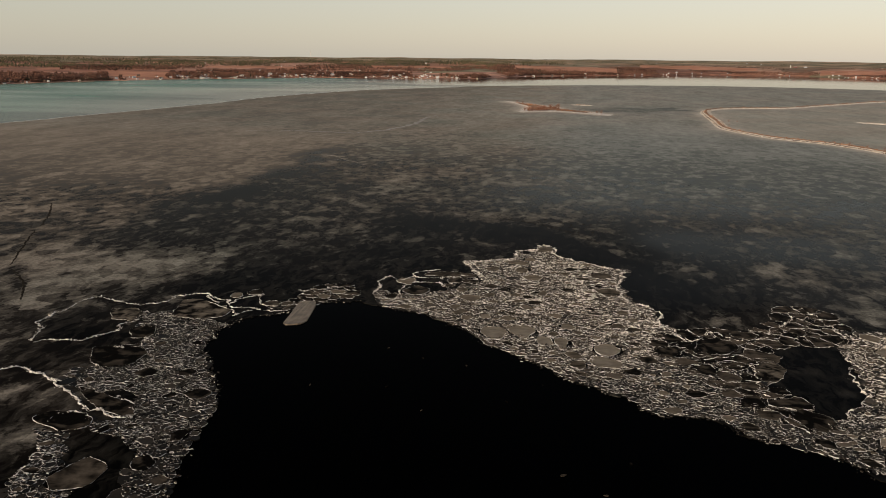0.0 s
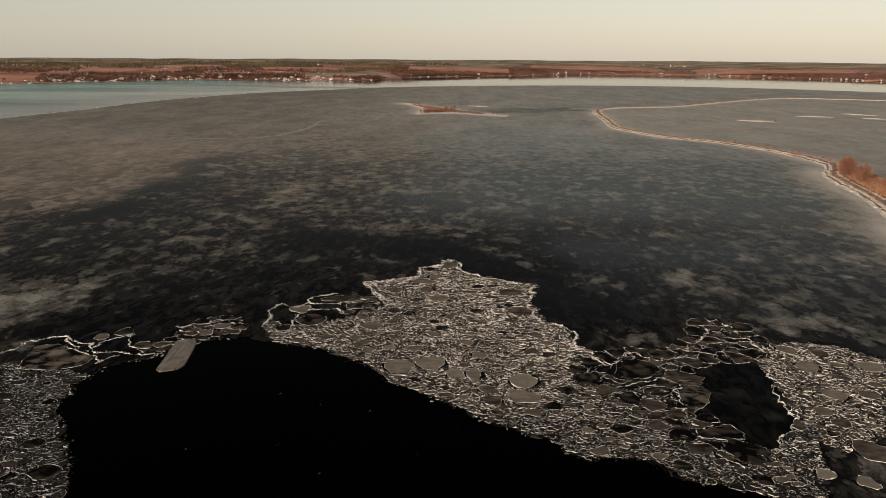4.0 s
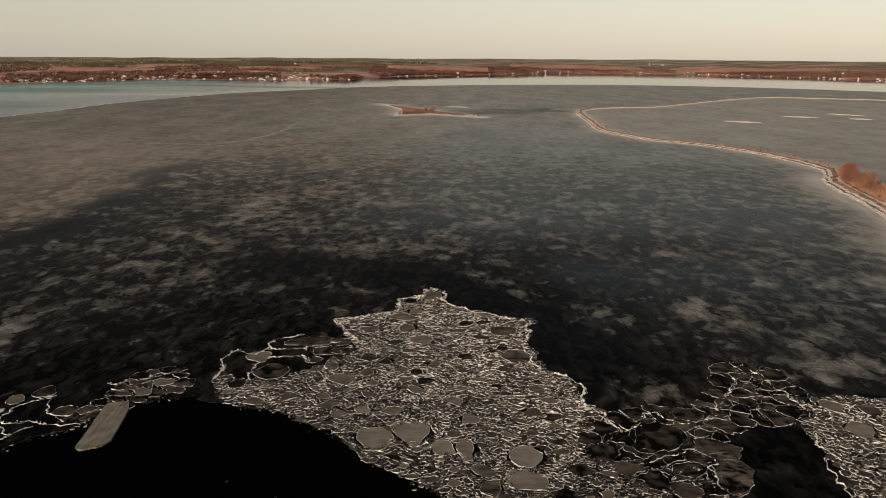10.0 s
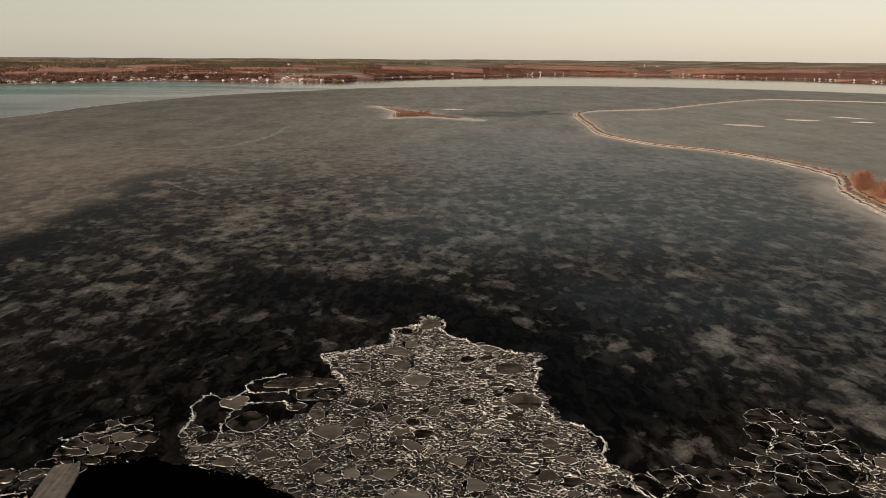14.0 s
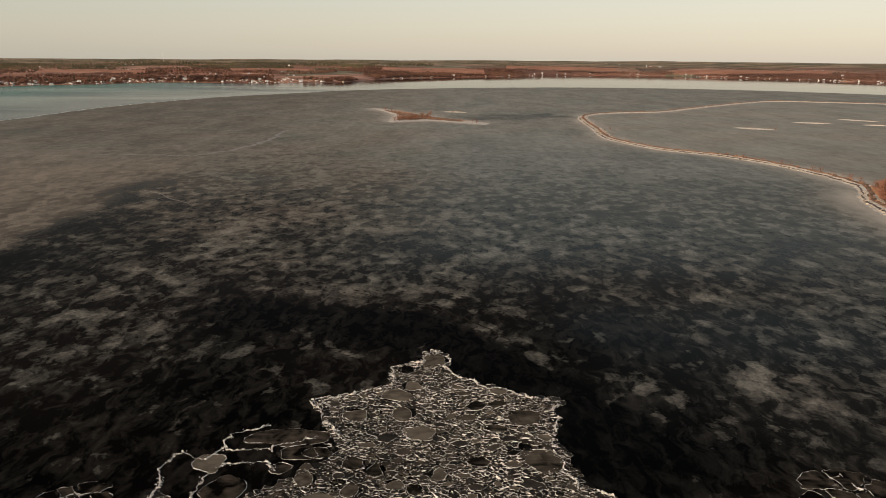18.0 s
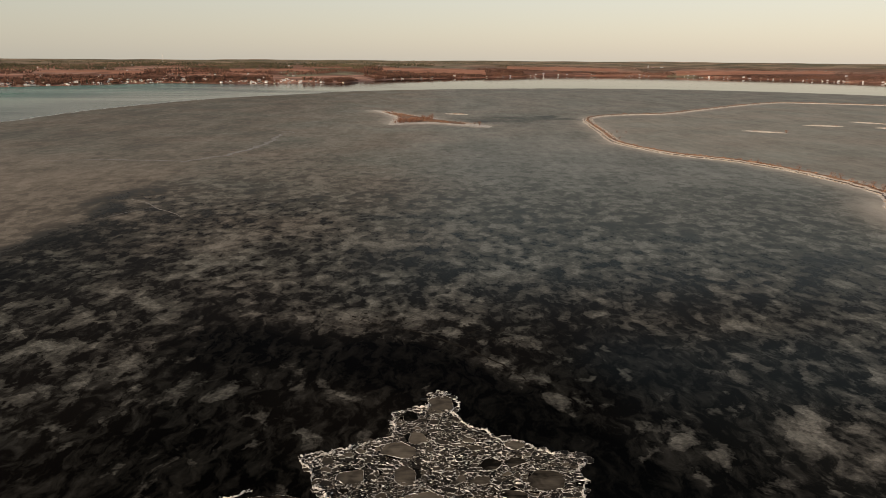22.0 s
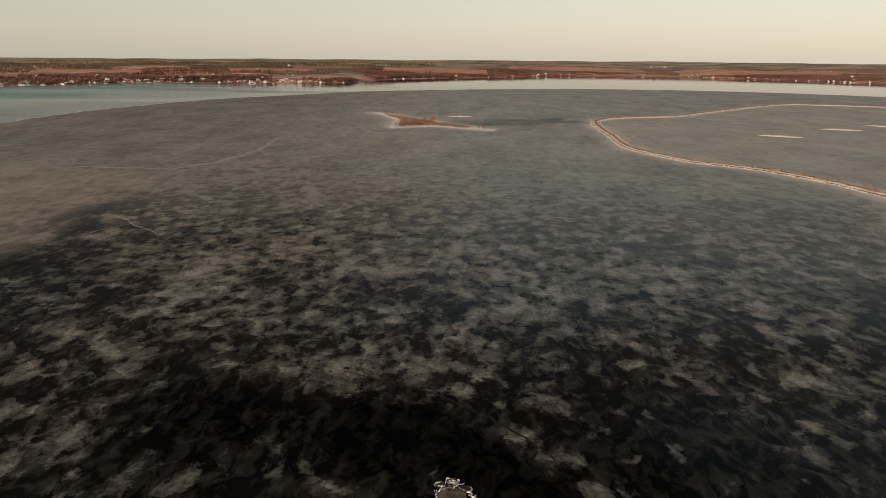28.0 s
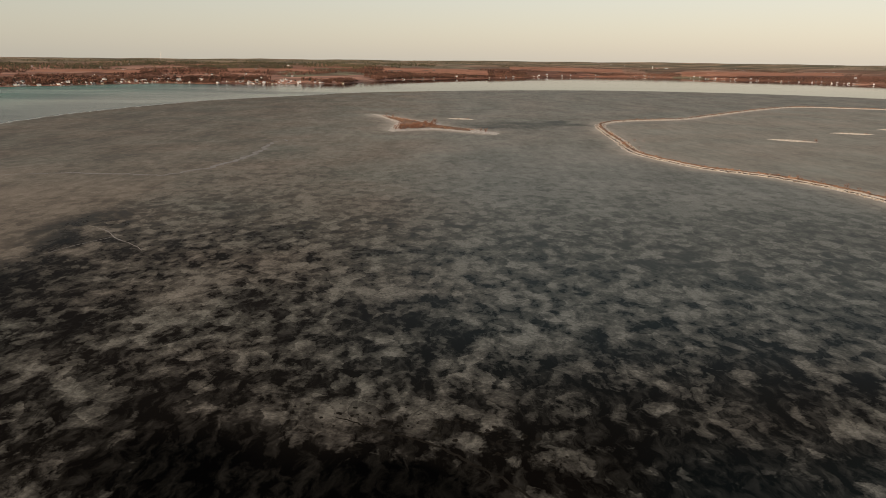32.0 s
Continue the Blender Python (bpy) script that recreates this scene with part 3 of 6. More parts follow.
def build_ice():
    hole = OPEN_WATER
    rim = along(smooth_line(ICE_EDGE + ICE_EDGE[:1], 2)[:-1], 22, 9, 5, True)
    extra = []
    for lo, hi, step in ((30, 260, 4.0), (260, 560, 11), (560, 1150, 26), (1150, 1900, 80)):
        xs, ys = np.meshgrid(np.arange(-0.72 * hi - 60, 0.72 * hi + 60, step), np.arange(lo, hi, step))
        p = np.stack([xs.ravel(), ys.ravel()], 1) + np.random.uniform(-0.2, 0.2, (xs.size, 2)) * step
        extra.append(p)
    for line in (smooth_line(DYKE, 1), np.array(ISLAND + ISLAND[:1])):
        q = along(line, 9)
        d = np.gradient(q, axis=0)
        d /= np.hypot(*d.T)[:, None] + 1e-9
        extra += [q + np.stack([-d[:, 1], d[:, 0]], 1) * off for off in (-34, -24, -16, -9, 0.5, 9, 16, 24, 34)]
    extra = np.vstack(extra + [np.random.uniform((-1000, -1100), (1200, 1900), (250, 2))])
    extra = extra[inside(extra, rim) & ~inside(extra, hole)]
    extra = extra[(line_distance(extra, hole) > 1.2) & (line_distance(extra, np.vstack([rim, rim[:1]])) > 6)]
    pts = np.vstack([hole, rim, extra])
    a, b = len(hole), len(rim)
    edges = [(i, (i + 1) % a) for i in range(a)] + [(a + i, a + (i + 1) % b) for i in range(b)]
    v, _, f, *_ = mathutils.geometry.delaunay_2d_cdt([Vector(p) for p in pts], edges, [], 0, 1e-4)
    v = np.array([tuple(p) for p in v])
    f = np.array([tuple(t) for t in f if len(t) == 3])
    mid = v[f].mean(1)
    f = f[inside(mid, rim) & ~inside(mid, hole)]
    verts = [(x, y, 0.0) for x, y in v]
    faces = [tuple(int(i) for i in t) for t in f]
    loop_edges = {}
    for t in faces:
        for i in range(3):
            e = (t[i], t[(i + 1) % 3])
            loop_edges[e] = e
    skirt = {}
    for i, j in list(loop_edges):
        if (j, i) not in loop_edges:
            for k in (i, j):
                if k not in skirt:
                    skirt[k] = len(verts)
                    verts.append((verts[k][0], verts[k][1], -0.2))
            faces.append((j, i, skirt[i], skirt[j]))
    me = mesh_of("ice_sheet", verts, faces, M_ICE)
    flat = np.array([p[:2] for p in verts])
    frost, blue, snow, west = frost_field(flat)
    float_layer(me, "warm", west)
    float_layer(me, "snow", snow)
    float_layer(me, "frost", frost)
    float_layer(me, "blue", blue)
    # share of the even cover: painted glare by distance, and shore snow
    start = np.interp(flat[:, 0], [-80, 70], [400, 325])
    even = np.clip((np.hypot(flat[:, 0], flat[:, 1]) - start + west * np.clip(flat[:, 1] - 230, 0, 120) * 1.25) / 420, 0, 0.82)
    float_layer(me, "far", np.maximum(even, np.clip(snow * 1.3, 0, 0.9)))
    tagged(new("ice_sheet", me), "thin lake ice with frosted patches and dark clear patches", "ice", kind="structure")


SHORE_TURN = [-180, -140, -100, -70, -50, -40, -36.8, -29.5, -23.6, -19.6, -13.1, -11.1, -6.8, -3.8, 3.8, 10.1, 15.9, 21.6, 29.1, 40, 60, 90, 130, 180]
SHORE_REACH = [1750, 1600, 1450, 1450, 1520, 1600, 1690, 1858, 1952, 2060, 2005, 2025, 2065, 2400, 2766, 3180, 3300, 3010, 2730, 2350, 2000, 1800, 1750, 1750]


def shore_at(turn):
    """Distance of the far shore in a direction, in degrees clockwise from straight ahead."""
    return np.interp(turn, SHORE_TURN, SHORE_REACH) + 18 * noise.noise(Vector((turn * 0.55, 3.1, 0))) + 10 * noise.noise(Vector((turn * 2.2, 7.7, 0)))


def land_height(turn, r):
    s = shore_at(turn)
    top = np.interp(turn, [-180, -60, -32, -15, 0, 12, 25, 40, 60, 180], [36, 38, 43, 48, 50, 52, 54, 52, 44, 36])
    u = max(0.0, min(1.0, (r - s) / (4900 - s)))
    p = Vector((math.sin(radians(turn)) * r, math.cos(radians(turn)) * r, 0))
    hills = 5.0 * noise.noise(p / 420) * min(1, u * 6) + 2.5 * noise.noise(p / 130) * min(1, u * 8)
    return -0.4 + 3.4 * min(1, u * 40) + (top - 3) * u ** 0.8 + hills


def land_point(turn, r, sink=0.0):
    return (math.sin(radians(turn)) * r, math.cos(radians(turn)) * r, land_height(turn, r) - sink)


def build_land():
    turns = np.concatenate([np.arange(-180, -50, 4), np.arange(-50, 50, 0.5), np.arange(50, 180, 4)])
    steps = [0, 0.004, 0.012, 0.03, 0.06, 0.1, 0.15, 0.2, 0.26, 0.33, 0.4, 0.48, 0.56, 0.64, 0.72, 0.8, 0.88, 0.95, 1]
    verts = []
    for t in turns:
        s = shore_at(t)
        for u in steps:
            verts.append(land_point(t, s + u * (4930 - s)))
    m = len(steps)
    faces = []
    for i in range(len(turns)):
        j = (i + 1) % len(turns)
        faces += [(i * m + k, j * m + k, j * m + k + 1, i * m + k + 1) for k in range(m - 1)]
    tagged(new("ground", mesh_of("ground", verts, [f[::-1] for f in faces], M_LAND, True)), "red-brown winter farm fields rising behind the shore", "ground", kind="structure")


build_water()
build_ice()
build_land()


# ---- broken ice ----
def corner_ring(rx, ry, turn, rnd):
    """An uneven outline with a few blunt corners."""
    m = rnd.randint(5, 8)
    shift = rnd.uniform(0, math.tau)
    ring = []
    for k in range(m):
        a = shift + (k + rnd.uniform(-0.3, 0.3)) * math.tau / m
        w = rnd.uniform(0.84, 1.26)
        ring.append((rx * w * math.cos(a), ry * w * math.sin(a)))
    for u0 in ((0.82, 0.80) if rx + ry > 2.4 else (0.80,)):
        ring = [(ring[k][0] * u + ring[(k + 1) % len(ring)][0] * (1 - u), ring[k][1] * u + ring[(k + 1) % len(ring)][1] * (1 - u)) for k in range(len(ring)) for u in (u0, 1 - u0)]
    c, s = math.cos(turn), math.sin(turn)
    return [(x * c - y * s, x * s + y * c) for x, y in ring]


def floe_meshes(rx, ry, turn, seed, rim=True, ring=None):
    """A plate of ice with an uneven outline, and its raised rim of crushed ice."""
    rnd = random.Random(seed)
    fitted = ring is not None
    ring = ring or corner_ring(rx, ry, turn, rnd)
    if not fitted:
        amp = 0.15 * (rx + ry)
        ring = [(x + amp * dx, y + 0.7 * amp * dy) for x, y in ring for dx, dy, dz in [noise.turbulence_vector(Vector((x * 1.6 / (rx + ry) + seed, y * 1.6 / (rx + ry), 0)), 3, False)]]
    n = len(ring)
    ph = [rnd.uniform(0, math.tau) for _ in range(2)]
    top = 0.05 + rnd.uniform(0, 0.05)
    verts = [(0, 0, top)] + [(x * 0.55, y * 0.55, top + rnd.uniform(-0.01, 0.01)) for x, y in ring] + [(x, y, top + 0.01) for x, y in ring] + [(x * 0.99, y * 0.99, -0.02) for x, y in ring]
    faces = []
    for k in range(n):
        j = (k + 1) % n
        faces += [(0, 1 + k, 1 + j), (1 + k, 1 + n + k, 1 + n + j, 1 + j), (1 + n + k, 1 + 2 * n + k, 1 + 2 * n + j, 1 + n + j)]
    plate = (verts, faces)
    if not rim:
        return plate, None
    rv, rf = [], []
    fine = max(2, min(5, round(0.9 * (rx + ry) * 7 / n)))
    m = n * fine
    bright = rnd.uniform(0.1, 1.1) if fitted else rnd.uniform(0.6, 1.3)
    wander = 0.0
    for k in range(m):
        f = k / fine
        i, j, u = int(f) % n, (int(f) + 1) % n, f - int(f)
        x, y = ring[i][0] * (1 - u) + ring[j][0] * u, ring[i][1] * (1 - u) + ring[j][1] * u
        r = math.hypot(x, y)
        a = f * math.tau / n
        up = max(0.0, min(1.0, 0.25 + 0.7 * math.sin(2 * a + ph[0]) + 0.6 * math.sin(5 * a + ph[1]) + 0.4 * math.sin(13 * a + ph[0])))
        lift = top + 0.012 + bright * up * (0.02 + 0.15 * rnd.random() ** 2)
        wide = 0.008 + up * (0.012 + 0.05 * rnd.random() ** 2)
        wander = 0.6 * wander + rnd.gauss(0, 0.035)
        for d, z in ((-wide * 1.5, top - 0.01), (-wide * 0.3, lift), (wide * 0.5, lift * rnd.uniform(0.6, 1)), (wide * 1.3, -0.02)):
            rv.append((x * (1 + (d + wander) / r), y * (1 + (d + wander) / r), z))
    for k in range(m):
        j = (k + 1) % m
        rf += [(k * 4 + q, j * 4 + q, j * 4 + q + 1, k * 4 + q + 1) for q in range(3)]
    return plate, (rv, [f[::-1] for f in rf])


FLOES_MAIN = [(-13.9, 151, 3.6, 4), (-7.3, 152.7, 3.3, 4.5), (10.7, 145.2, 4.1, 3.7), (10.2, 138.2, 3.3, 3.3), (-2.4, 147.8, 2.2, 2.5), (1.3, 147.3, 1.5, 4.1), (4.8, 136.4, 1.7, 2.5), (-40.3, 184, 2.2, 3.2), (-28.5, 182.5, 2.2, 1.8), (-19, 200.5, 2.6, 3), (15.1, 169.1, 1.4, 2.3), (3, 204, 1.9, 2.4)]
FLOES_MORE = [(-11.1, 160.2, 2.1, 2.1), (-16.3, 160.6, 1.6, 1.6), (-20.7, 158.9, 1.4, 1.8), (2.1, 157.5, 2, 2.2), (-0.3, 164.3, 1.5, 2.4), (-36.5, 163.6, 2.3, 2), (-41.5, 170.8, 2, 2.2), (-24.5, 166, 1.7, 1.5)]
FLOES_TIP = [(-4.8, 225, 2.4, 4.2), (-10.6, 220.1, 1.7, 2.7), (-9.2, 212.4, 1.9, 2.8), (-11.9, 208.1, 3.6, 3.1), (-10.3, 200.9, 2.5, 2.9), (-7.2, 193.7, 3, 2.9), (11.4, 199.5, 3.4, 3.8), (12.7, 184.9, 3.8, 3.2), (7.1, 204.9, 2.3, 1.6), (-23.5, 187.2, 2.5, 2), (-17.6, 183.8, 2.2, 2.1), (-14, 182.1, 1.8, 2.4), (-24.4, 179.5, 1.7, 2.5), (-17.1, 176.3, 1.4, 2.2), (-10.8, 177.9, 1.7, 1.8), (-7.7, 176.6, 1.5, 1.9), (-21.7, 173.2, 3.3, 2.7), (-5.7, 172.5, 2.3, 1.7), (-36.6, 176.5, 3.7, 3.9), (-4, 180.8, 1.3, 2.7), (7.7, 210.5, 1.8, 2), (-30.6, 192, 7.8, 3.4), (-26.9, 187.8, 3.8, 2.6)]
DARK_FLOES = {(-30.6, 192), (-26.9, 187.8), (-23.5, 187.2), (-36.6, 176.5), (-17.6, 183.8), (-10.6, 220.1)}
FLOES_LEFT = [(-88.6, 136, 3.2, 5), (-62.3, 110.3, 2.6, 2.1), (-57.9, 96.5, 1.5, 2.3), (-59, 87.9, 2.1, 2.3), (-54, 84, 1.7, 1.4), (-70.4, 96, 1.0, 1.8), (-78.5, 97.2, 4.4, 4.6), (-66.5, 83, 4.6, 5), (-75.8, 117, 2.3, 2.4), (-68.5, 118.4, 1.9, 1.9), (-66.7, 109, 1.6, 1.5)]
FLOES_RIGHT = [(33.3, 151.3, 5.6, 5.6), (34.8, 141.9, 3.2, 2.9), (32.7, 136.3, 2.3, 2.8), (40.5, 153, 1.5, 2), (43.1, 151.6, 1.4, 1.7), (21.5, 150.9, 2.6, 2.4), (18.4, 141.4, 1.9, 2.3), (36.3, 132.7, 2.9, 2.2), (53.1, 167.9, 2.8, 2.1), (60.2, 165.4, 2.6, 2.2), (48.4, 164.2, 1.7, 1.6), (56, 175, 2.3, 2.8), (40.6, 131.5, 2.0, 1.7), (67.9, 154.2, 3, 3.7), (67.3, 141.5, 2.5, 2.6), (63.3, 121.9, 3, 4.3), (67.1, 163, 2.7, 2.7), (80.5, 154.8, 3, 3.2), (58.1, 112.5, 2.1, 2), (62.9, 130.7, 1.9, 2), (52.6, 114.5, 2.2, 1.7), (36.4, 121.2, 2.3, 2), (31.8, 128.4, 2.0, 2.0), (25.3, 127.1, 2.2, 1.8), (20.4, 119.9, 1.8, 1.4), (32.3, 116, 1.7, 1.5), (42.8, 112.7, 2, 1.5), (15, 134.8, 2, 1.8), (73.5, 161.3, 2.2, 2.6), (73.5, 141.8, 2.3, 2.4)]
FLOES_STRIP = [(-75.5, 166.6, 2.3, 2.6), (-79.2, 163.6, 2.0, 2.2), (-68.2, 159.3, 2, 2.2), (-55.3, 171.3, 2.2, 2.3), (-57.9, 167, 1.5, 2), (-64.7, 160.0, 1.6, 2.0)]

SHAPED = [("long dark wedge-shaped ice plate beside a white ridge", [(-84.3, 109.1), (-81.1, 108.5), (-75.2, 106.2), (-70.9, 104.9), (-68.4, 101.2), (-70.4, 100.4), (-75.5, 101.9), (-80.5, 105.2)], 0),
          ("broad ice plate with pale frosted middle by open water", [(-87.7, 146.3), (-90.4, 158), (-86.6, 159.3), (-75.3, 152.5), (-75.8, 148.2), (-80.5, 145.9)], 1),
          ("pale frosted patch of plate ice inside a white ring", [(-103.6, 147.9), (-98.5, 150.1), (-92.9, 146.1), (-94.2, 142.0), (-99.2, 142.1)], 1),
          ("dark clear ice plate among broken ice by water", [(-93.3, 126.3), (-84.6, 129.6), (-80.8, 125.7), (-80.6, 120.1), (-83.8, 116.7), (-89.4, 119.7)], 0),
          ("cloudy grey ice plate reaching into a refrozen pool", [(39.6, 146.1), (42.8, 146.7), (44.6, 141.7), (42.2, 136.3), (39.3, 134.0), (37.7, 137.3)], 1)]
PALE_FLOES = {(-13.9, 151), (-7.3, 152.7), (10.7, 145.2), (10.2, 138.2), (-2.4, 147.8), (1.3, 147.3), (2.1, 157.5), (67.9, 154.2), (67.3, 141.5), (80.5, 154.8), (-16.3, 160.6), (58.1, 112.5), (52.6, 114.5)}
placed = []


def add_floe(x, y, rx, ry, turn, label, material, ring=None, joined=None):
    plate, rim = floe_meshes(rx, ry, turn, len(placed) + 11, True, ring)
    if joined is not None:
        placed.append((x, y, (rx + ry) / 2))
        for (verts, faces), (v, f) in zip(joined, (plate, rim)):
            base = len(verts)
            verts.extend((x + p[0], y + p[1], p[2] + 0.004) for p in v)
            faces.extend(tuple(base + i for i in t) for t in f)
        return
    ob = tagged(new("ice_floe", mesh_of("ice_floe", *plate, material)), label, "ice floe", "broken ice floes")
    ob.location = (x, y, 0.004)
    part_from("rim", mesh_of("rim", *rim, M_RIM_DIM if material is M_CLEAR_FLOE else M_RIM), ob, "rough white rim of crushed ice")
    placed.append((x, y, (rx + ry) / 2))


def build_floes():
    rnd = random.Random(4)
    for label, outline, pale in SHAPED:
        mid = np.array(outline).mean(0)
        ring = [tuple(p) for p in along(outline, 0.6, 0.35, 8, True) - mid]
        if sum(ring[k - 1][0] * ring[k][1] - ring[k][0] * ring[k - 1][1] for k in range(len(ring))) < 0:
            ring.reverse()
        span = sum(math.hypot(*p) for p in ring) / len(ring)
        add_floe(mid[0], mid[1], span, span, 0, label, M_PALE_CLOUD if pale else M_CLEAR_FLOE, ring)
    for group, where in ((FLOES_TIP, "packed in bright broken ice"), (FLOES_MAIN, "packed in bright broken ice"), (FLOES_MORE, "packed in bright broken ice"), (FLOES_LEFT, "among dark broken ice by open water"),
                         (FLOES_RIGHT, "beside a dark refrozen pool"), (FLOES_STRIP, "along the edge of the open water")):
        for x, y, rx, ry in group:
            size = "large" if rx + ry > 6 else "small"
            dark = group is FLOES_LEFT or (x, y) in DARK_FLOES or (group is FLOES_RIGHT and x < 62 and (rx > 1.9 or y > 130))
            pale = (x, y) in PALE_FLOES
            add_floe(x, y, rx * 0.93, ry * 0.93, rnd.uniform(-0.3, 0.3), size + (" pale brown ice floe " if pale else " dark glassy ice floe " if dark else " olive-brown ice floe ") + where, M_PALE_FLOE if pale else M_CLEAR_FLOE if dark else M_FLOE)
    for poly, single, count, where in ((RUBBLE_MAIN, 66, 190, "packed in bright broken ice"), (RUBBLE_RIGHT, 22, 48, "packed along the edge of open water"), (RUBBLE_EDGE, 20, 45, "packed in bright broken ice"), (RUBBLE_LEFT, 18, 30, "among dark broken ice by open water"), (RUBBLE_CORNER, 4, 6, "among dark broken ice by open water")):
        q = np.array(poly)
        made = 0
        joined = (([], []), ([], []))
        dim = poly in (RUBBLE_LEFT, RUBBLE_CORNER)
        for attempt in range(6000):
            x, y = rnd.uniform(q[:, 0].min(), q[:, 0].max()), rnd.uniform(q[:, 1].min(), q[:, 1].max())
            r = 0.70 + 1.3 * rnd.random() ** 2.0
            if y < 60 or not inside([(x, y)], poly)[0] or inside([(x, y)], THIN_ICE)[0] or line_distance([(x, y)], poly + poly[:1])[0] < r * 0.9:
                continue
            if inside([(x, y)], PLATES)[0] or any(math.hypot(x - a, y - b) < 1.08 * (r + c) for a, b, c in placed):
                continue
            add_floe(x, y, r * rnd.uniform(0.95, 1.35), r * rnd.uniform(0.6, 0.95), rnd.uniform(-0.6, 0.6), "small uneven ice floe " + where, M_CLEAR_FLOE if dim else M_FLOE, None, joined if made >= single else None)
            made += 1
            if made == count:
                break
        if joined[0][0]:
            pack = tagged(new("ice_pack", mesh_of("ice_pack", *joined[0], M_PACK_CLEAR if dim else M_PACK)), "many uneven ice floes " + where, "ice floes", kind="stuff")
            tagged(part_from("rims", mesh_of("rims", *joined[1], M_RIM_DIM if dim else M_RIM), pack, "rough white rims of crushed ice"), kind="stuff")


PLATES = [(25, 156), (31, 158), (34.5, 160), (38, 156), (42, 159), (45, 158.5), (48, 164), (52.6, 171), (55.6, 179), (58.5, 181), (60.5, 176), (61.5, 165), (58, 160), (50, 158), (42, 152), (38.6, 140), (38.7, 129.4), (44, 120), (40, 118), (35, 126), (30, 136), (24, 141), (21, 150)]


def clip_nearer(ring, mid, normal):
    """Keep the side of a polygon that lies before the line through mid."""
    out = []
    for k in range(len(ring)):
        a, b = ring[k], ring[(k + 1) % len(ring)]
        da, db = ((a[0] - mid[0]) * normal[0] + (a[1] - mid[1]) * normal[1], (b[0] - mid[0]) * normal[0] + (b[1] - mid[1]) * normal[1])
        if da <= 0:
            out.append(a)
        if (da < 0 < db) or (db < 0 < da):
            u = da / (da - db)
            out.append((a[0] + (b[0] - a[0]) * u, a[1] + (b[1] - a[1]) * u))
    return out


def build_fitted_plates():
    """Dark plates that lie edge to edge, cracked apart, round the refrozen pool and by the left water."""
    rnd = random.Random(31)
    for poly, gap, where in ((PLATES, 2.5, "cracked edge to edge beside a refrozen pool"), (RUBBLE_STRIP, 1.7, "along the edge of the open water")):
        q = np.array(poly)
        seeds = []
        for attempt in range(5000):
            x, y = rnd.uniform(q[:, 0].min(), q[:, 0].max()), rnd.uniform(q[:, 1].min(), q[:, 1].max())
            if inside([(x, y)], poly)[0] and all(math.hypot(x - a, (y - b) * 0.8) > gap * rnd.uniform(0.75, 1.4) for a, b in seeds) and all(math.hypot(x - a, y - b) > c + 0.5 for a, b, c in placed):
                seeds.append((x, y))
        walls = seeds + [(a, b) for a, b, c in placed if c > 1.2]
        for x, y in seeds:
            ring = [(x + 2.1 * gap * math.cos(k * math.tau / 9), y + 1.6 * gap * math.sin(k * math.tau / 9)) for k in range(9)]
            for a, b in walls:
                d = math.hypot(a - x, b - y)
                if 0 < d < 5 * gap:
                    reach = next((c for e, f, c in placed if (e, f) == (a, b)), 0)
                    u = max(0.3, (d - reach * 0.95) / d) if reach else 0.5
                    ring = clip_nearer(ring, (x + (a - x) * u, y + (b - y) * u), ((a - x) / d, (b - y) / d))
            if len(ring) < 4:
                continue
            ring = [((p[0] - x) * 0.99, (p[1] - y) * 0.99) for p in ring]
            fine = []
            for k in range(len(ring)):
                a, b = ring[k], ring[(k + 1) % len(ring)]
                steps = max(1, int(math.hypot(b[0] - a[0], b[1] - a[1]) / 0.4))
                fine += [(a[0] + (b[0] - a[0]) * (s + 0.12) / steps, a[1] + (b[1] - a[1]) * (s + 0.12) / steps) for s in range(steps)]
            fine = [(a + 0.8 * dx, b + 0.8 * dy) for a, b in fine for dx, dy, dz in [noise.turbulence_vector(Vector(((x + a) * 0.45, (y + b) * 0.45, 2)), 4, False)]]
            span = max(math.hypot(*p) for p in fine)
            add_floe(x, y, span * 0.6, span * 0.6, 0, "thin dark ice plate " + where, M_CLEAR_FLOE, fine)


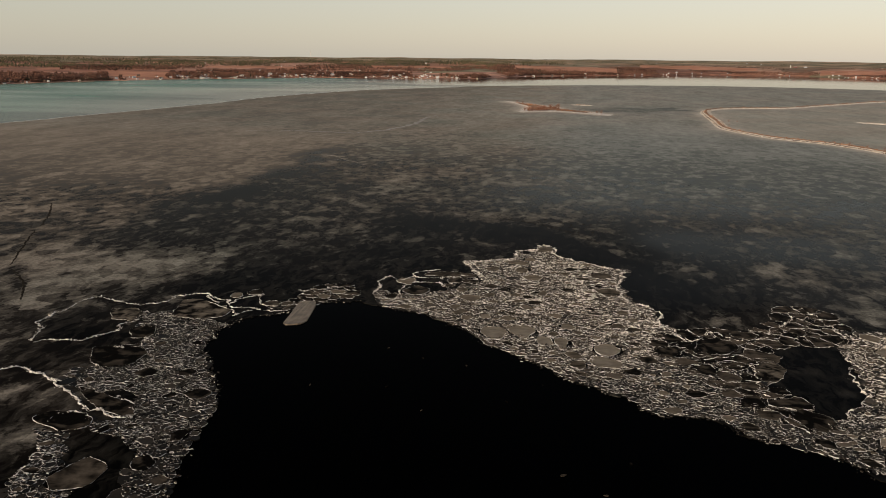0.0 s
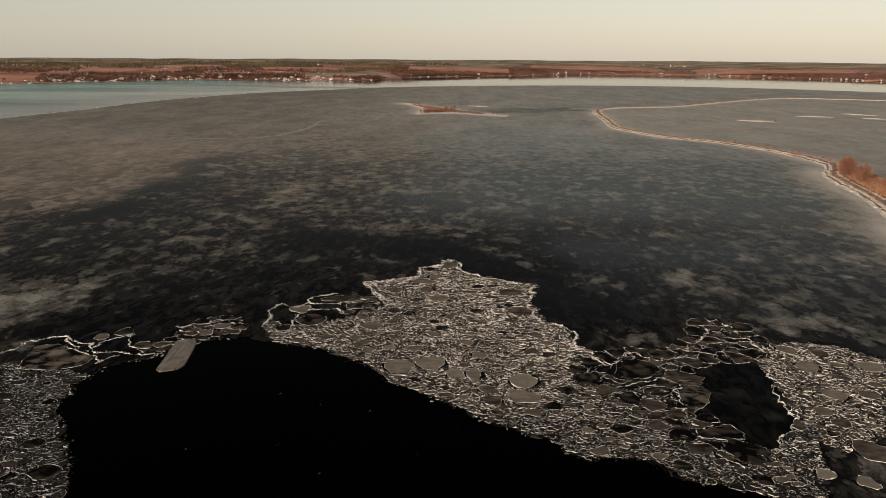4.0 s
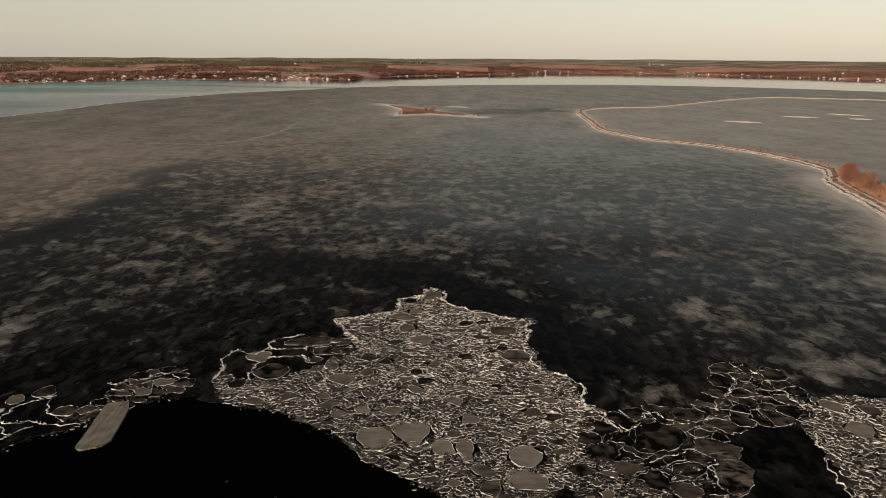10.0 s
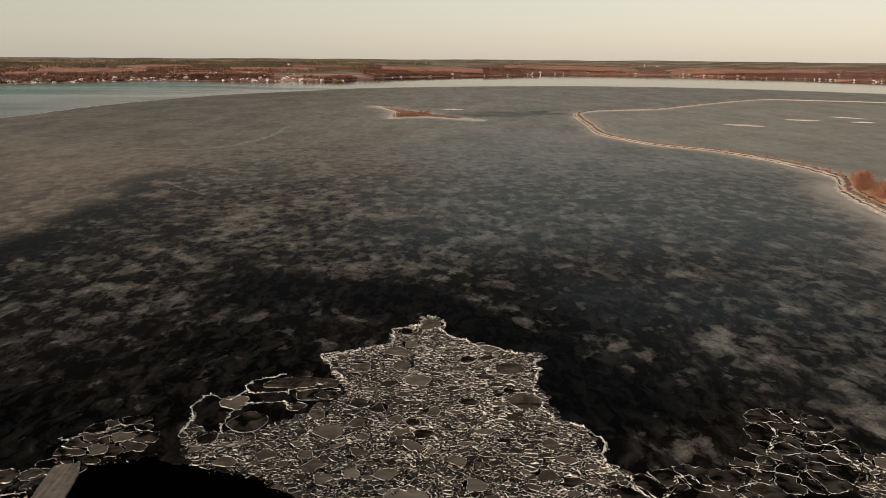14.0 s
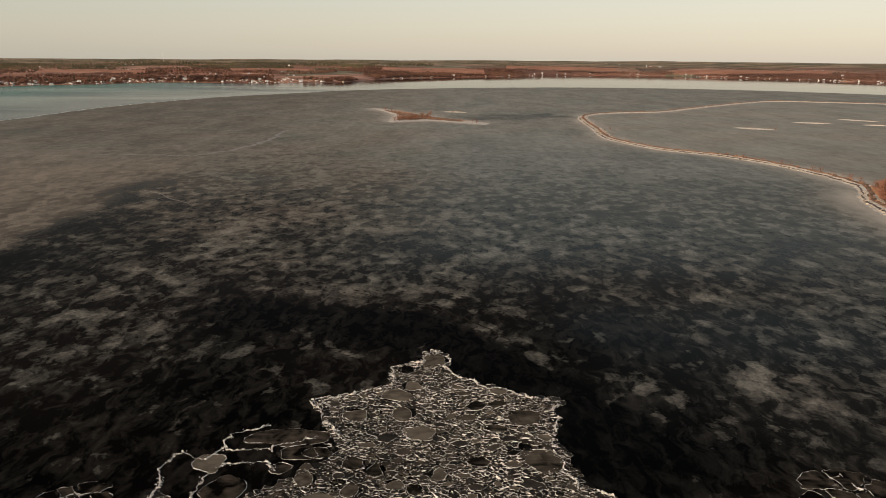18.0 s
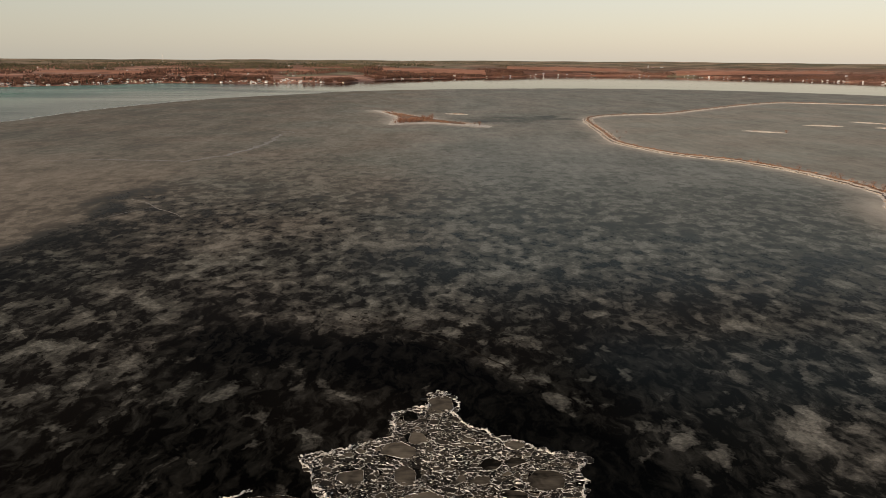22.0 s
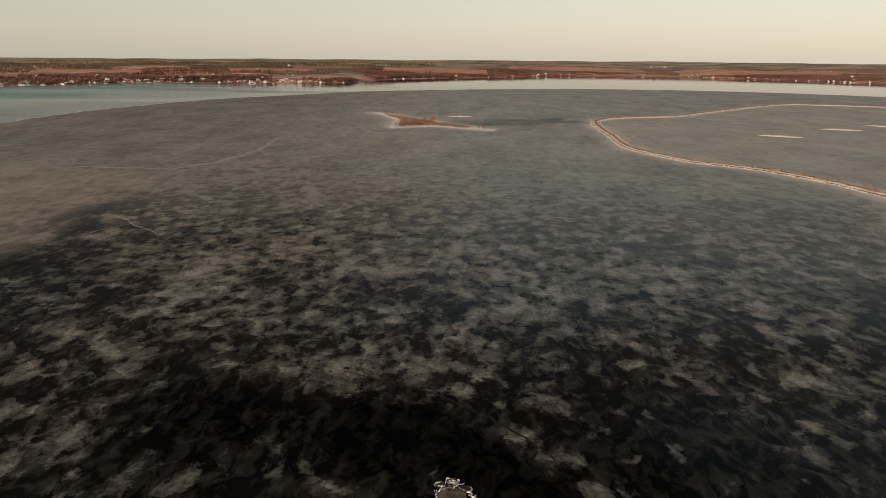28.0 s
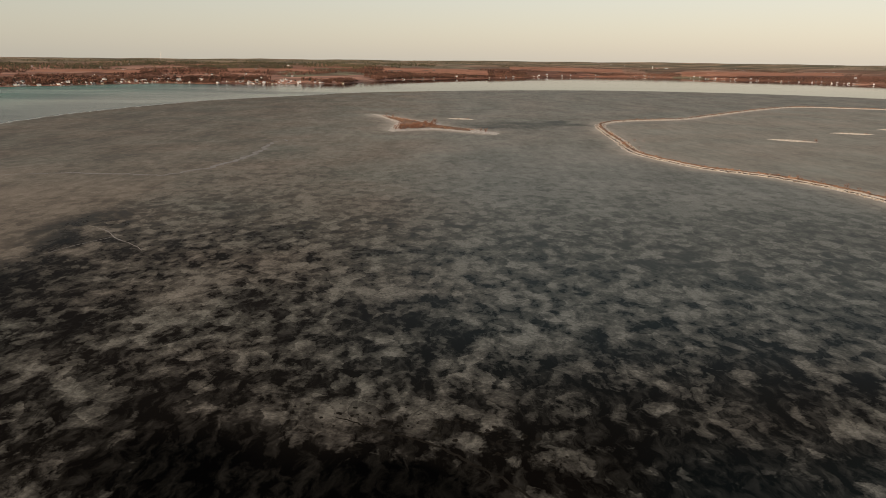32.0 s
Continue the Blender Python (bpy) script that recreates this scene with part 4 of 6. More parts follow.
def mosaic_cells(poly, gap, seed):
    """Uneven cells that fill a polygon edge to edge round the floes already lying there."""
    rnd = np.random.RandomState(seed)
    q = np.array(poly, float)
    lo, hi = q.min(0) - 1, q.max(0) + 1
    lo[1] = max(lo[1], 74)
    pts = rnd.uniform(lo, hi, (int((hi - lo).prod() * 14 / gap ** 2), 2))
    wavy = pts + 1.1 * np.array([noise.turbulence_vector(Vector((p[0] * 0.4, p[1] * 0.4, 1)), 2, False)[:2] for p in pts])
    pts = pts[inside(wavy, poly) & ~inside(pts, THIN_ICE) & ~inside(pts, OPEN_WATER) & off_floes(pts, 1.0) & (line_distance(pts, WATER_EDGE) > 0.75)]
    taken, seeds = {}, []
    for x, y in pts:
        near = gap * (0.58 + 0.95 * max(0, 0.30 + 1.4 * noise.noise(Vector((x * 0.13, y * 0.13, seed)))) ** 1.4) * (0.8 + 0.5 * rnd.rand())
        i, j = int(x / 3), int(y / 3)
        around = [p for a in (i - 1, i, i + 1) for b in (j - 1, j, j + 1) for p in taken.get((a, b), ())]
        if all(((x - a) * 0.82) ** 2 + (y - b) ** 2 > max(near, 0.8 * c) ** 2 for a, b, c in around):
            taken.setdefault((i, j), []).append((x, y, near))
            seeds.append((x, y, near))
    discs = np.array(placed)
    out = []
    for x, y, near in seeds:
        i, j = int(x / 3), int(y / 3)
        others = [p for a in range(i - 1, i + 2) for b in range(j - 1, j + 2) for p in taken.get((a, b), ()) if p[:2] != (x, y)]
        ring = [(x + 1.25 * near * math.cos(k * math.tau / 10), y + 1.05 * near * math.sin(k * math.tau / 10)) for k in range(10)]
        for a, b, c in sorted(others, key=lambda p: (p[0] - x) ** 2 + (p[1] - y) ** 2)[:14]:
            d = math.hypot(a - x, b - y)
            ring = clip_nearer(ring, ((x + a) / 2, (y + b) / 2), ((a - x) / d, (b - y) / d))
        for a, b, c in discs[np.hypot(discs[:, 0] - x, discs[:, 1] - y) < discs[:, 2] + 2.5]:
            d = math.hypot(a - x, b - y)
            u = max(0.15, (d - c * 0.90) / d)
            ring = clip_nearer(ring, (x + (a - x) * u, y + (b - y) * u), ((a - x) / d, (b - y) / d))
        if len(ring) >= 4:
            out.append((x, y, near, ring))
    return out


def mosaic_meshes(cells, seed, lift):
    """Plates for the cells, and the thin crushed walls that stand along their edges."""
    rnd = np.random.RandomState(seed)
    pv, pf, rv, rf = [], [], [], []
    # lower walls close to the open water
    calm = np.clip(line_distance([c[:2] for c in cells], WATER_EDGE) / 16, 0.5, 1.0)
    for i, (x, y, near, ring) in enumerate(cells):
        fine = []
        for k in range(len(ring)):
            (ax, ay), (bx, by) = ring[k], ring[(k + 1) % len(ring)]
            steps = max(1, int(math.hypot(bx - ax, by - ay) / 0.34))
            fine += [(ax + (bx - ax) * u / steps, ay + (by - ay) * u / steps) for u in range(steps)]
        shrink = 0.80 + 0.19 * rnd.rand()
        fine = [((px - x) * shrink + x + 0.42 * dx, (py - y) * shrink + y + 0.42 * dy) for px, py in fine for dx, dy, dz in [noise.turbulence_vector(Vector((px * 0.9, py * 0.9, 2)), 3, False)]]
        n = len(fine)
        top = 0.03 + 0.06 * rnd.rand()
        tx, ty = rnd.normal(0, 0.035, 2)
        b = len(pv)
        pv += [(px, py, top + (px - x) * tx + (py - y) * ty) for px, py in fine] + [(px, py, -0.05) for px, py in fine]
        pf.append(tuple(range(b, b + n)))
        pf += [(b + k, b + n + k, b + n + (k + 1) % n, b + (k + 1) % n) for k in range(n)]
        if rnd.rand() < 0.28:
            continue
        c = len(rv)
        strong = lift * (0.08 + 1.15 * rnd.rand() ** 2.4) * max(0.35, 0.85 + 1.1 * noise.noise(Vector((x * 0.09, y * 0.09, 5)))) * calm[i]
        phase = rnd.rand() * 6.28
        for k, (px, py) in enumerate(fine):
            up = max(0.0, min(1.0, 0.30 + 0.75 * math.sin(k * 6.28 / n * 2 + phase) + rnd.normal(0, 0.20)))
            h, w = strong * up * (0.5 + 0.6 * rnd.rand()), 0.012 + 0.03 * up
            r = math.hypot(px - x, py - y) + 1e-6
            ux, uy = (px - x) / r, (py - y) / r
            z = top + (px - x) * tx + (py - y) * ty
            rv += [(px - ux * w * 1.4, py - uy * w * 1.4, z - 0.01), (px - ux * w * 0.3, py - uy * w * 0.3, z + 0.004 + h), (px + ux * w * 0.6, py + uy * w * 0.6, -0.03)]
        for k in range(n):
            j = (k + 1) % n
            rf += [(c + 3 * k + q, c + 3 * k + q + 1, c + 3 * j + q + 1, c + 3 * j + q) for q in (0, 1)]
    return (pv, pf), (rv, [f[::-1] for f in rf])


def build_small_floes():
    """Hand-to-table-sized plates that lie edge to edge between the floes, joined."""
    for k, (poly, gap, lift, material, label) in enumerate(((RUBBLE_MAIN, 1.0, 0.28, M_SMALL, "many small grey ice plates with white rims"), (RUBBLE_RIGHT, 0.8, 0.20, M_SMALL_CLEAR, "many small grey ice plates along the water"), (RUBBLE_EDGE, 1.2, 0.26, M_SMALL, "many small grey ice plates with bright rims"),
                                                            (RUBBLE_LEFT, 0.95, 0.21, M_SMALL_CLEAR, "many small dark ice plates with white rims"), (RUBBLE_CORNER, 0.9, 0.24, M_SMALL_CLEAR, "many small dark ice plates beside frosted ice"), (RUBBLE_STRIP, 1.0, 0.16, M_SMALL_CLEAR, "small dark ice plates along the water"),
                                                            (RUBBLE_CAP, 1.2, 0.14, M_SMALL_CLEAR, "small dark ice plates beside a refrozen pool"), (RUBBLE_MID, 1.2, 0.14, M_SMALL_CLEAR, "small dark ice plates between larger floes"))):
        plates, rims = mosaic_meshes(mosaic_cells(poly, gap, 40 + k), 60 + k, lift)
        thing = tagged(new("ice_plates", mesh_of("ice_plates", *plates, material)), label, "ice plates", kind="stuff")
        tagged(part_from("rims", mesh_of("rims", *rims, M_RIM if material is M_SMALL else M_RIM_DIM), thing, "thin white crushed rims"), kind="stuff")


def chunk_mesh(name, spots, material, edges=None):
    """Many small tilted splinters and plates of ice in one mesh; spots: x, y, size, lift."""
    rnd = np.random.RandomState(len(spots))
    verts, faces = [], []
    for x, y, size, lift in spots:
        n = 5
        a0 = rnd.rand() * 6.28
        long, wide = size * (0.7 + 0.6 * rnd.rand()), size * (0.25 + 0.45 * rnd.rand())
        turn = rnd.normal(0, 0.5)
        tx, ty = rnd.normal(0, 0.30), rnd.normal(0, 0.30)
        c, s = math.cos(turn), math.sin(turn)
        base = len(verts)
        thick = 0.04 + 0.10 * rnd.rand() * min(size, 1)
        ring = []
        for k in range(n):
            a = a0 + k * 1.2566 + rnd.uniform(-0.3, 0.3)
            px, py = long * math.cos(a), wide * math.sin(a)
            ring.append((px * c - py * s, px * s + py * c))
        z0 = 0.02 + lift + 0.5 * size * (abs(tx) + abs(ty)) * 0.6
        verts += [(x + px, y + py, z0 + thick + px * tx + py * ty) for px, py in ring]
        verts += [(x + px * 0.9, y + py * 0.9, min(z0 + px * tx + py * ty, 0.0) - 0.03) for px, py in ring]
        faces.append(tuple(range(base, base + n)))
        faces += [(base + k, base + n + k, base + n + (k + 1) % n, base + (k + 1) % n) for k in range(n)]
    me = mesh_of(name, verts, faces, material)
    # tops keep the dark material, side faces take the one with painted rim light
    if edges is not None:
        me.materials.append(edges)
        me.polygons.foreach_set("material_index", [0 if len(f) == 5 else 1 for f in faces])
        me.update()
    return me


def off_floes(pts, slack=0.95):
    keep = np.ones(len(pts), bool)
    for x, y, r in placed:
        keep &= np.hypot(pts[:, 0] - x, pts[:, 1] - y) > r * slack
    return keep


def build_brash():
    rnd = np.random.RandomState(8)
    for poly, dense, size, material, label in ((RUBBLE_MAIN, 6.0, 0.14, M_BRASH, "bright jumble of small broken ice pieces between floes"), (RUBBLE_RIGHT, 6.5, 0.13, M_BRASH_CLEAR, "brown-white jumble of broken ice along open water"),
                                               (RUBBLE_EDGE, 4.0, 0.16, M_BRASH, "bright jumble of broken ice beside a refrozen pool"), (RUBBLE_LEFT, 6.5, 0.14, M_BRASH_CLEAR, "dark jumble of small broken ice pieces beside water"),
                                               (RUBBLE_STRIP, 6.0, 0.20, M_BRASH_CLEAR, "narrow strip of broken ice along the water's edge"), (RUBBLE_CAP, 3.6, 0.20, M_BRASH_CLEAR, "thin scatter of broken ice beside a refrozen pool"), (RUBBLE_MID, 5.0, 0.19, M_BRASH_CLEAR, "broken ice between dark plates"),
                                               (RUBBLE_CORNER, 6, 0.16, M_BRASH_CLEAR, "dark jumble of broken ice beside frosted ice")):
        q = np.array(poly)
        span = q.max(0) - q.min(0)
        pts = rnd.uniform(q.min(0) - 1, q.max(0) + 1, (int(dense * span[0] * span[1]), 2))
        ragged = pts + np.array([noise.turbulence_vector(Vector((p[0] * 0.5, p[1] * 0.5, 1)), 2, False)[:2] for p in pts]) * 1.2
        pts = pts[inside(ragged, poly) & ~inside(pts, THIN_ICE) & ~inside(pts, OPEN_WATER)]
        pts = pts[off_floes(pts, 0.86)]
        gaps = np.array([noise.noise(Vector((p[0] * 0.22, p[1] * 0.22, 4))) for p in pts])
        pts = pts[gaps > (-0.5 if material is M_BRASH else -0.2)]
        spots = [(x, y, size * (0.5 + 1.3 * rnd.rand() ** 2), 0.05) for x, y in pts]
        tagged(new("broken_ice", chunk_mesh("broken_ice", spots, material, M_BROKEN if material is M_BRASH else M_BROKEN_DIM)), label, "broken ice", kind="stuff")


def wavy_ridges(name, spots, material):
    """Short wavy upturned edges of ice in one mesh; spots: x, y, length, height."""
    rnd = np.random.RandomState(len(spots) + 1)
    verts, faces = [], []
    for x, y, length, height in spots:
        n = 3 + int(length / 0.28)
        a = rnd.normal(0, 0.45)
        bend = rnd.normal(0, 0.35)
        px, py = x, y
        base = len(verts)
        for k in range(n):
            taper = math.sin(math.pi * (k + 0.4) / (n - 0.2))
            h, w = height * taper * (0.45 + 0.8 * rnd.rand()), 0.025 + 0.03 * taper
            nx, ny = -math.sin(a), math.cos(a)
            verts += [(px - nx * w, py - ny * w, 0.0), (px, py, 0.05 + h), (px + nx * w, py + ny * w, 0.0)]
            px, py = px + math.cos(a) * length / n, py + math.sin(a) * length / n
            a += bend + rnd.normal(0, 0.5)
        for k in range(n - 1):
            c = base + 3 * k
            faces += [(c, c + 3, c + 4, c + 1), (c + 1, c + 4, c + 5, c + 2)]
    return mesh_of(name, verts, faces, material)


def build_upturned():
    rnd = np.random.RandomState(19)
    for poly, dense, high, label in ((RUBBLE_MAIN, 0.7, 0.20, "short wavy white upturned edges among bright broken ice"), (RUBBLE_RIGHT, 0.5, 0.13, "short wavy white upturned edges along open water"), (RUBBLE_EDGE, 0.7, 0.20, "bright wavy upturned edges beside a refrozen pool"),
                                     (RUBBLE_LEFT, 0.7, 0.09, "thin wavy upturned edges among dark broken ice"), (RUBBLE_CORNER, 0.9, 0.13, "thin wavy upturned edges beside frosted ice"), (RUBBLE_STRIP, 0.8, 0.13, "thin wavy upturned edges along the water")):
        q = np.array(poly)
        span = q.max(0) - q.min(0)
        pts = rnd.uniform(q.min(0), q.max(0), (int(dense * span[0] * span[1]), 2))
        pts = pts[inside(pts, poly) & ~inside(pts, THIN_ICE) & ~inside(pts, OPEN_WATER)]
        pts = pts[off_floes(pts, 1.02)]
        spots = [(x, y, 0.35 + 1.7 * rnd.rand() ** 2.5, high * (0.25 + rnd.rand() ** 2)) for x, y in pts]
        tagged(new("upturned_ice", wavy_ridges("upturned_ice", spots, M_EDGE)), label, "broken ice", kind="stuff")


RIDGES_MAIN = [[(-27.5, 205.6), (-26.2, 206.8), (-22.3, 207.4), (-17.7, 211.4), (-13.6, 212.5), (-13.3, 221.4), (-8.1, 223.5), (-7.1, 228.9), (-4.7, 230.3), (-2.3, 226.7), (-2.2, 220.4), (1.1, 214.9), (6.2, 212), (13.9, 207.3), (18.6, 206.5), (17.7, 203.7), (16.6, 201.7), (16, 195.8), (15, 190), (16.6, 186.9)],
               [(14.8, 188), (15.7, 181.7), (17.8, 177.3), (22, 174.5), (23.5, 171.8), (23, 164.2), (24.9, 160.7), (25.2, 156.3)],
               [(-27.3, 206.3), (-23.6, 196.7), (-20.4, 190.7), (-19.6, 187.1)],
               [(-39, 188.7), (-38.8, 193.5), (-34.2, 196.5)],
               [(-38.9, 188.4), (-31.4, 187.8), (-30.5, 189.5), (-24.4, 192.4), (-20.8, 189)],
               [(-44.8, 170.7), (-47.5, 182.8), (-44.7, 186.6), (-41.6, 185.1), (-39, 188.7)],
               [(-39.3, 172.2), (-39.4, 179.8), (-36.7, 183.9), (-32.1, 184.9), (-29.2, 181.8)]]
RIDGES_LEFT = [[(-107.6, 126.6), (-109.8, 131.1), (-113.9, 137.3), (-114.5, 141.7), (-112.7, 145.2), (-114.8, 152.3), (-112, 156), (-104.8, 153.1), (-98.4, 152.2), (-94.2, 155.2), (-93.8, 159.7), (-89.4, 162.9), (-87.3, 163.3)],
               [(-87.3, 163.3), (-81.9, 159.9), (-75.1, 154.9), (-72.5, 155.4), (-63.6, 154.3)],
               [(-103.5, 112.9), (-102.4, 114.4), (-98.3, 113.9), (-93.5, 111.5), (-87.6, 108.9), (-81.9, 104.9), (-76.9, 101.6), (-73.8, 100.1), (-70.8, 100.1), (-67.3, 100.4)],
               [(-107.1, 126.7), (-101.8, 128.4), (-97.8, 130.1), (-94.6, 134.1), (-95.2, 139.2), (-93, 142.2), (-93.8, 148.2)],
               [(-86.9, 162.5), (-80, 156), (-74.3, 150.6), (-71.7, 153.5)],
               [(-89.3, 127), (-84.1, 128.7), (-85.7, 132.5)],
               [(-75.5, 106.6), (-71.4, 105.2), (-67.6, 100.7)],
               [(-81.1, 96.2), (-81.6, 98.6), (-79, 100.1), (-75.1, 98.9)],
               [(-75.3, 81.3), (-74.8, 85.2), (-76.3, 87.7)],
               [(-78.5, 155.8), (-76.9, 160.3), (-74.2, 165.1), (-69.9, 158.2), (-66.4, 155.6)],
               [(-65.3, 170.4), (-63.1, 171.8), (-59, 172.7), (-57.8, 175.5), (-53.6, 173.3)]]
RIDGES_RIGHT = [[(21.2, 166.3), (23.8, 161.2), (26, 154.7), (25.9, 148.9)],
                [(27.5, 153.3), (31.1, 157.4), (34.5, 159.8), (36.9, 156.9), (38.9, 155.6), (41.9, 158.9), (44.8, 158.4), (47.9, 164.2), (52.6, 170.7), (55.6, 179.2), (58.5, 180.7), (60.4, 176.2), (61.1, 168.7), (61.8, 161.8)],
                [(25, 143.6), (30, 144), (34.8, 146.4), (38.4, 148), (40.5, 154.3)],
                [(38.8, 144.8), (37.4, 137.7), (37.8, 131.5), (37.7, 126.9)],
                [(57, 145.6), (56.2, 138.8), (56.1, 132.7), (53.8, 127.8), (49.7, 123.8), (47.8, 120)],
                [(31.8, 139.3), (35.2, 142.7), (37.6, 141.8), (37.2, 137.7)],
                [(61.8, 161.8), (58.2, 148.7), (59.8, 144.8), (59.5, 135.7)]]


def ridge_mesh(line, seed, heavy):
    """A wavering low wall of crushed ice along a line, higher and lower, with gaps."""
    rnd = np.random.RandomState(seed)
    q = along(line, 0.16, 1.5, seed)
    wob = np.array([noise.turbulence_vector(Vector((x * 0.8, y * 0.8, seed)), 3, False)[:2] for x, y in q]) * 0.45
    q = q + wob
    d = np.gradient(q, axis=0)
    d /= np.hypot(*d.T)[:, None] + 1e-9
    verts, faces = [], []
    for k, (x, y) in enumerate(q):
        up = max(0.0, min(1.0, 0.62 + 1.9 * noise.noise(Vector((x * 0.4, y * 0.4, 6)))))
        h, w = heavy * up * (0.03 + 0.22 * rnd.rand() ** 1.5), heavy * (0.02 + 0.09 * up * rnd.rand())
        nx, ny = -d[k][1], d[k][0]
        verts += [(x - nx * w, y - ny * w, 0.0), (x - nx * w * 0.3, y - ny * w * 0.3, 0.01 + h), (x + nx * w * 0.4, y + ny * w * 0.4, 0.01 + h * rnd.rand()), (x + nx * w, y + ny * w, 0.0)]
    for k in range(len(q) - 1):
        c = 4 * k
        faces += [(c + i, c + i + 1, c + i + 5, c + i + 4)[::-1] for i in range(3)]
    return mesh_of("ice_ridge", verts, faces, M_RIM)


def build_ridges():
    rnd = np.random.RandomState(5)
    for k, line in enumerate(RIDGES_MAIN + RIDGES_LEFT + RIDGES_RIGHT):
        heavy = 2.1 if line is RIDGES_LEFT[2] else 2.3 if line in RIDGES_MAIN[:3] else 1.8 if line in RIDGES_MAIN else 1.4
        thing = tagged(new("ice_ridge", ridge_mesh(line, 9 + k, heavy)), "thin white ridge of crushed ice along plate edges", "ice ridge", "pressure ridges")
        q = along(line, 0.26 / heavy, 1.5, 9 + k)
        spots = [(x + rnd.normal(0, 0.25), y + rnd.normal(0, 0.25), 0.05 + 0.24 * rnd.rand() ** 3, 0.0) for x, y in q if noise.noise(Vector((x * 0.45, y * 0.45, 6))) > -0.05]
        if spots:
            tagged(part_from("rubble", chunk_mesh("rubble", spots, M_RIM), thing, "loose crushed bits"), kind="stuff")


def build_fringe():
    """Loose bits that crowd the edge of the open water."""
    rnd = np.random.RandomState(77)
    q = along(WATER_EDGE, 0.22, 1.2, 3)
    spots = [(x + rnd.normal(0, 0.55), y + rnd.normal(0, 0.55), 0.10 + 0.38 * rnd.rand() ** 3, 0.0) for x, y in q if rnd.rand() < 0.55 + 0.9 * noise.noise(Vector((x * 0.12, y * 0.12, 3)))]
    tagged(new("ice_fringe", chunk_mesh("ice_fringe", spots, M_BRASH_CLEAR, M_BROKEN_DIM)), "loose bits of ice along the open water's edge", "broken ice", kind="stuff")


def build_slab():
    """The long pale slab that juts into the open water."""
    outline = [(-60.6, 147.2), (-61.0, 151.4), (-61.6, 156.2), (-62.2, 162.2), (-58.6, 163.2), (-57.5, 160.4), (-56.6, 154.5), (-55.9, 149.4), (-56.6, 147.6), (-59.6, 146.2)]
    ring = along(outline, 0.4, 0.10, 2, True)
    mid = ring.mean(0)
    n = len(ring)
    verts = [(0, 0, 0.16)] + [(x - mid[0], y - mid[1], 0.16) for x, y in ring] + [((x - mid[0]) * 1.01, (y - mid[1]) * 1.01, -0.14) for x, y in ring]
    faces = []
    for k in range(n):
        j = (k + 1) % n
        faces += [(0, 1 + j, 1 + k), (1 + k, 1 + j, 1 + n + j, 1 + n + k)]
    ob = tagged(new("ice_slab", mesh_of("ice_slab", verts, [f[::-1] for f in faces], M_SLAB)), "long pale slab of ice jutting into open water", "ice slab")
    ob.location = (mid[0], mid[1], 0)
    placed.append((mid[0], mid[1], 4))


def build_drifting():
    rnd = random.Random(12)
    for x, y, r in ((-30, 120, 0.5), (-17, 132, 0.35), (-26, 134, 0.3), (2, 96, 0.55), (8, 92, 0.35), (-22, 112, 0.25), (-34, 138, 0.3), (-8, 118, 0.35), (12, 101, 0.4), (-44, 118, 0.3), (-2, 126, 0.3), (14, 84, 0.6)):
        plate, _ = floe_meshes(r, r * 0.5, rnd.uniform(0, 3), int(r * 1000), False)
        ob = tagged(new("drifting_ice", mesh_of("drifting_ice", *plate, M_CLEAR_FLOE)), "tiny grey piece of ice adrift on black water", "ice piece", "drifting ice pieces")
        ob.location = (x, y, -0.115)


build_slab()
build_floes()
build_fitted_plates()
build_small_floes()
build_brash()
build_upturned()
build_ridges()
build_fringe()
build_drifting()


# ---- marks on the ice ----
def strip_mesh(name, line, width, height, material, seed, step=2.0):
    """A low uneven bank along a line, thinning out to its ends."""
    q = along(smooth_line(line), step, width * 0.8, seed)
    d = np.gradient(q, axis=0)
    d /= np.hypot(*d.T)[:, None] + 1e-9
    side = np.stack([-d[:, 1], d[:, 0]], 1)
    verts, faces = [], []
    for i, p in enumerate(q):
        w = width * (0.35 + 0.65 * math.sin(math.pi * min(1, max(0, i / (len(q) - 1)))) ** 0.5) * (0.75 + 0.5 * noise.noise(Vector((i * 0.3, seed, 0))))
        for k, z in ((-0.5, 0.004), (-0.15, height), (0.15, height), (0.5, 0.004)):
            verts.append((p[0] + side[i][0] * w * k, p[1] + side[i][1] * w * k, z))
    for i in range(len(q) - 1):
        faces += [(i * 4 + k, i * 4 + k + 1, i * 4 + k + 5, i * 4 + k + 4) for k in range(3)]
    return mesh_of(name, verts, [f[::-1] for f in faces], material)


M_CRACK = two_tone("wet_crack", (0.010, 0.008, 0.006), (0.03, 0.025, 0.019), 0.5, 0.9, 0.0)
for seed, (line, width) in enumerate((([(-160, 558), (-146, 585), (-138, 625), (-134, 690), (-137, 735)], 4.6), ([(-223, 564), (-192, 560), (-160, 556)], 3.6), ([(-145, 429), (-134, 421), (-127, 409), (-116, 400), (-110, 392)], 0.55),
                                      ([(-141, 386), (-136, 399), (-128, 412)], 0.5), ([(-128, 735), (-137, 756), (-150, 742)], 2.0), ([(-251, 552), (-230, 560), (-210, 565)], 2.0))):
    tagged(new("snow_bank", strip_mesh("snow_bank", line, width, 0.06, M_SNOW, seed)), "faint pale line of drifted snow along an ice seam", "snow bank", "seams in the ice")
tagged(new("ice_lip", strip_mesh("ice_lip", ICE_EDGE[3:13], 6.0, 0.14, M_LIP, 40, 6.0)), "pale frozen lip along the outer edge of the ice", "ice lip")
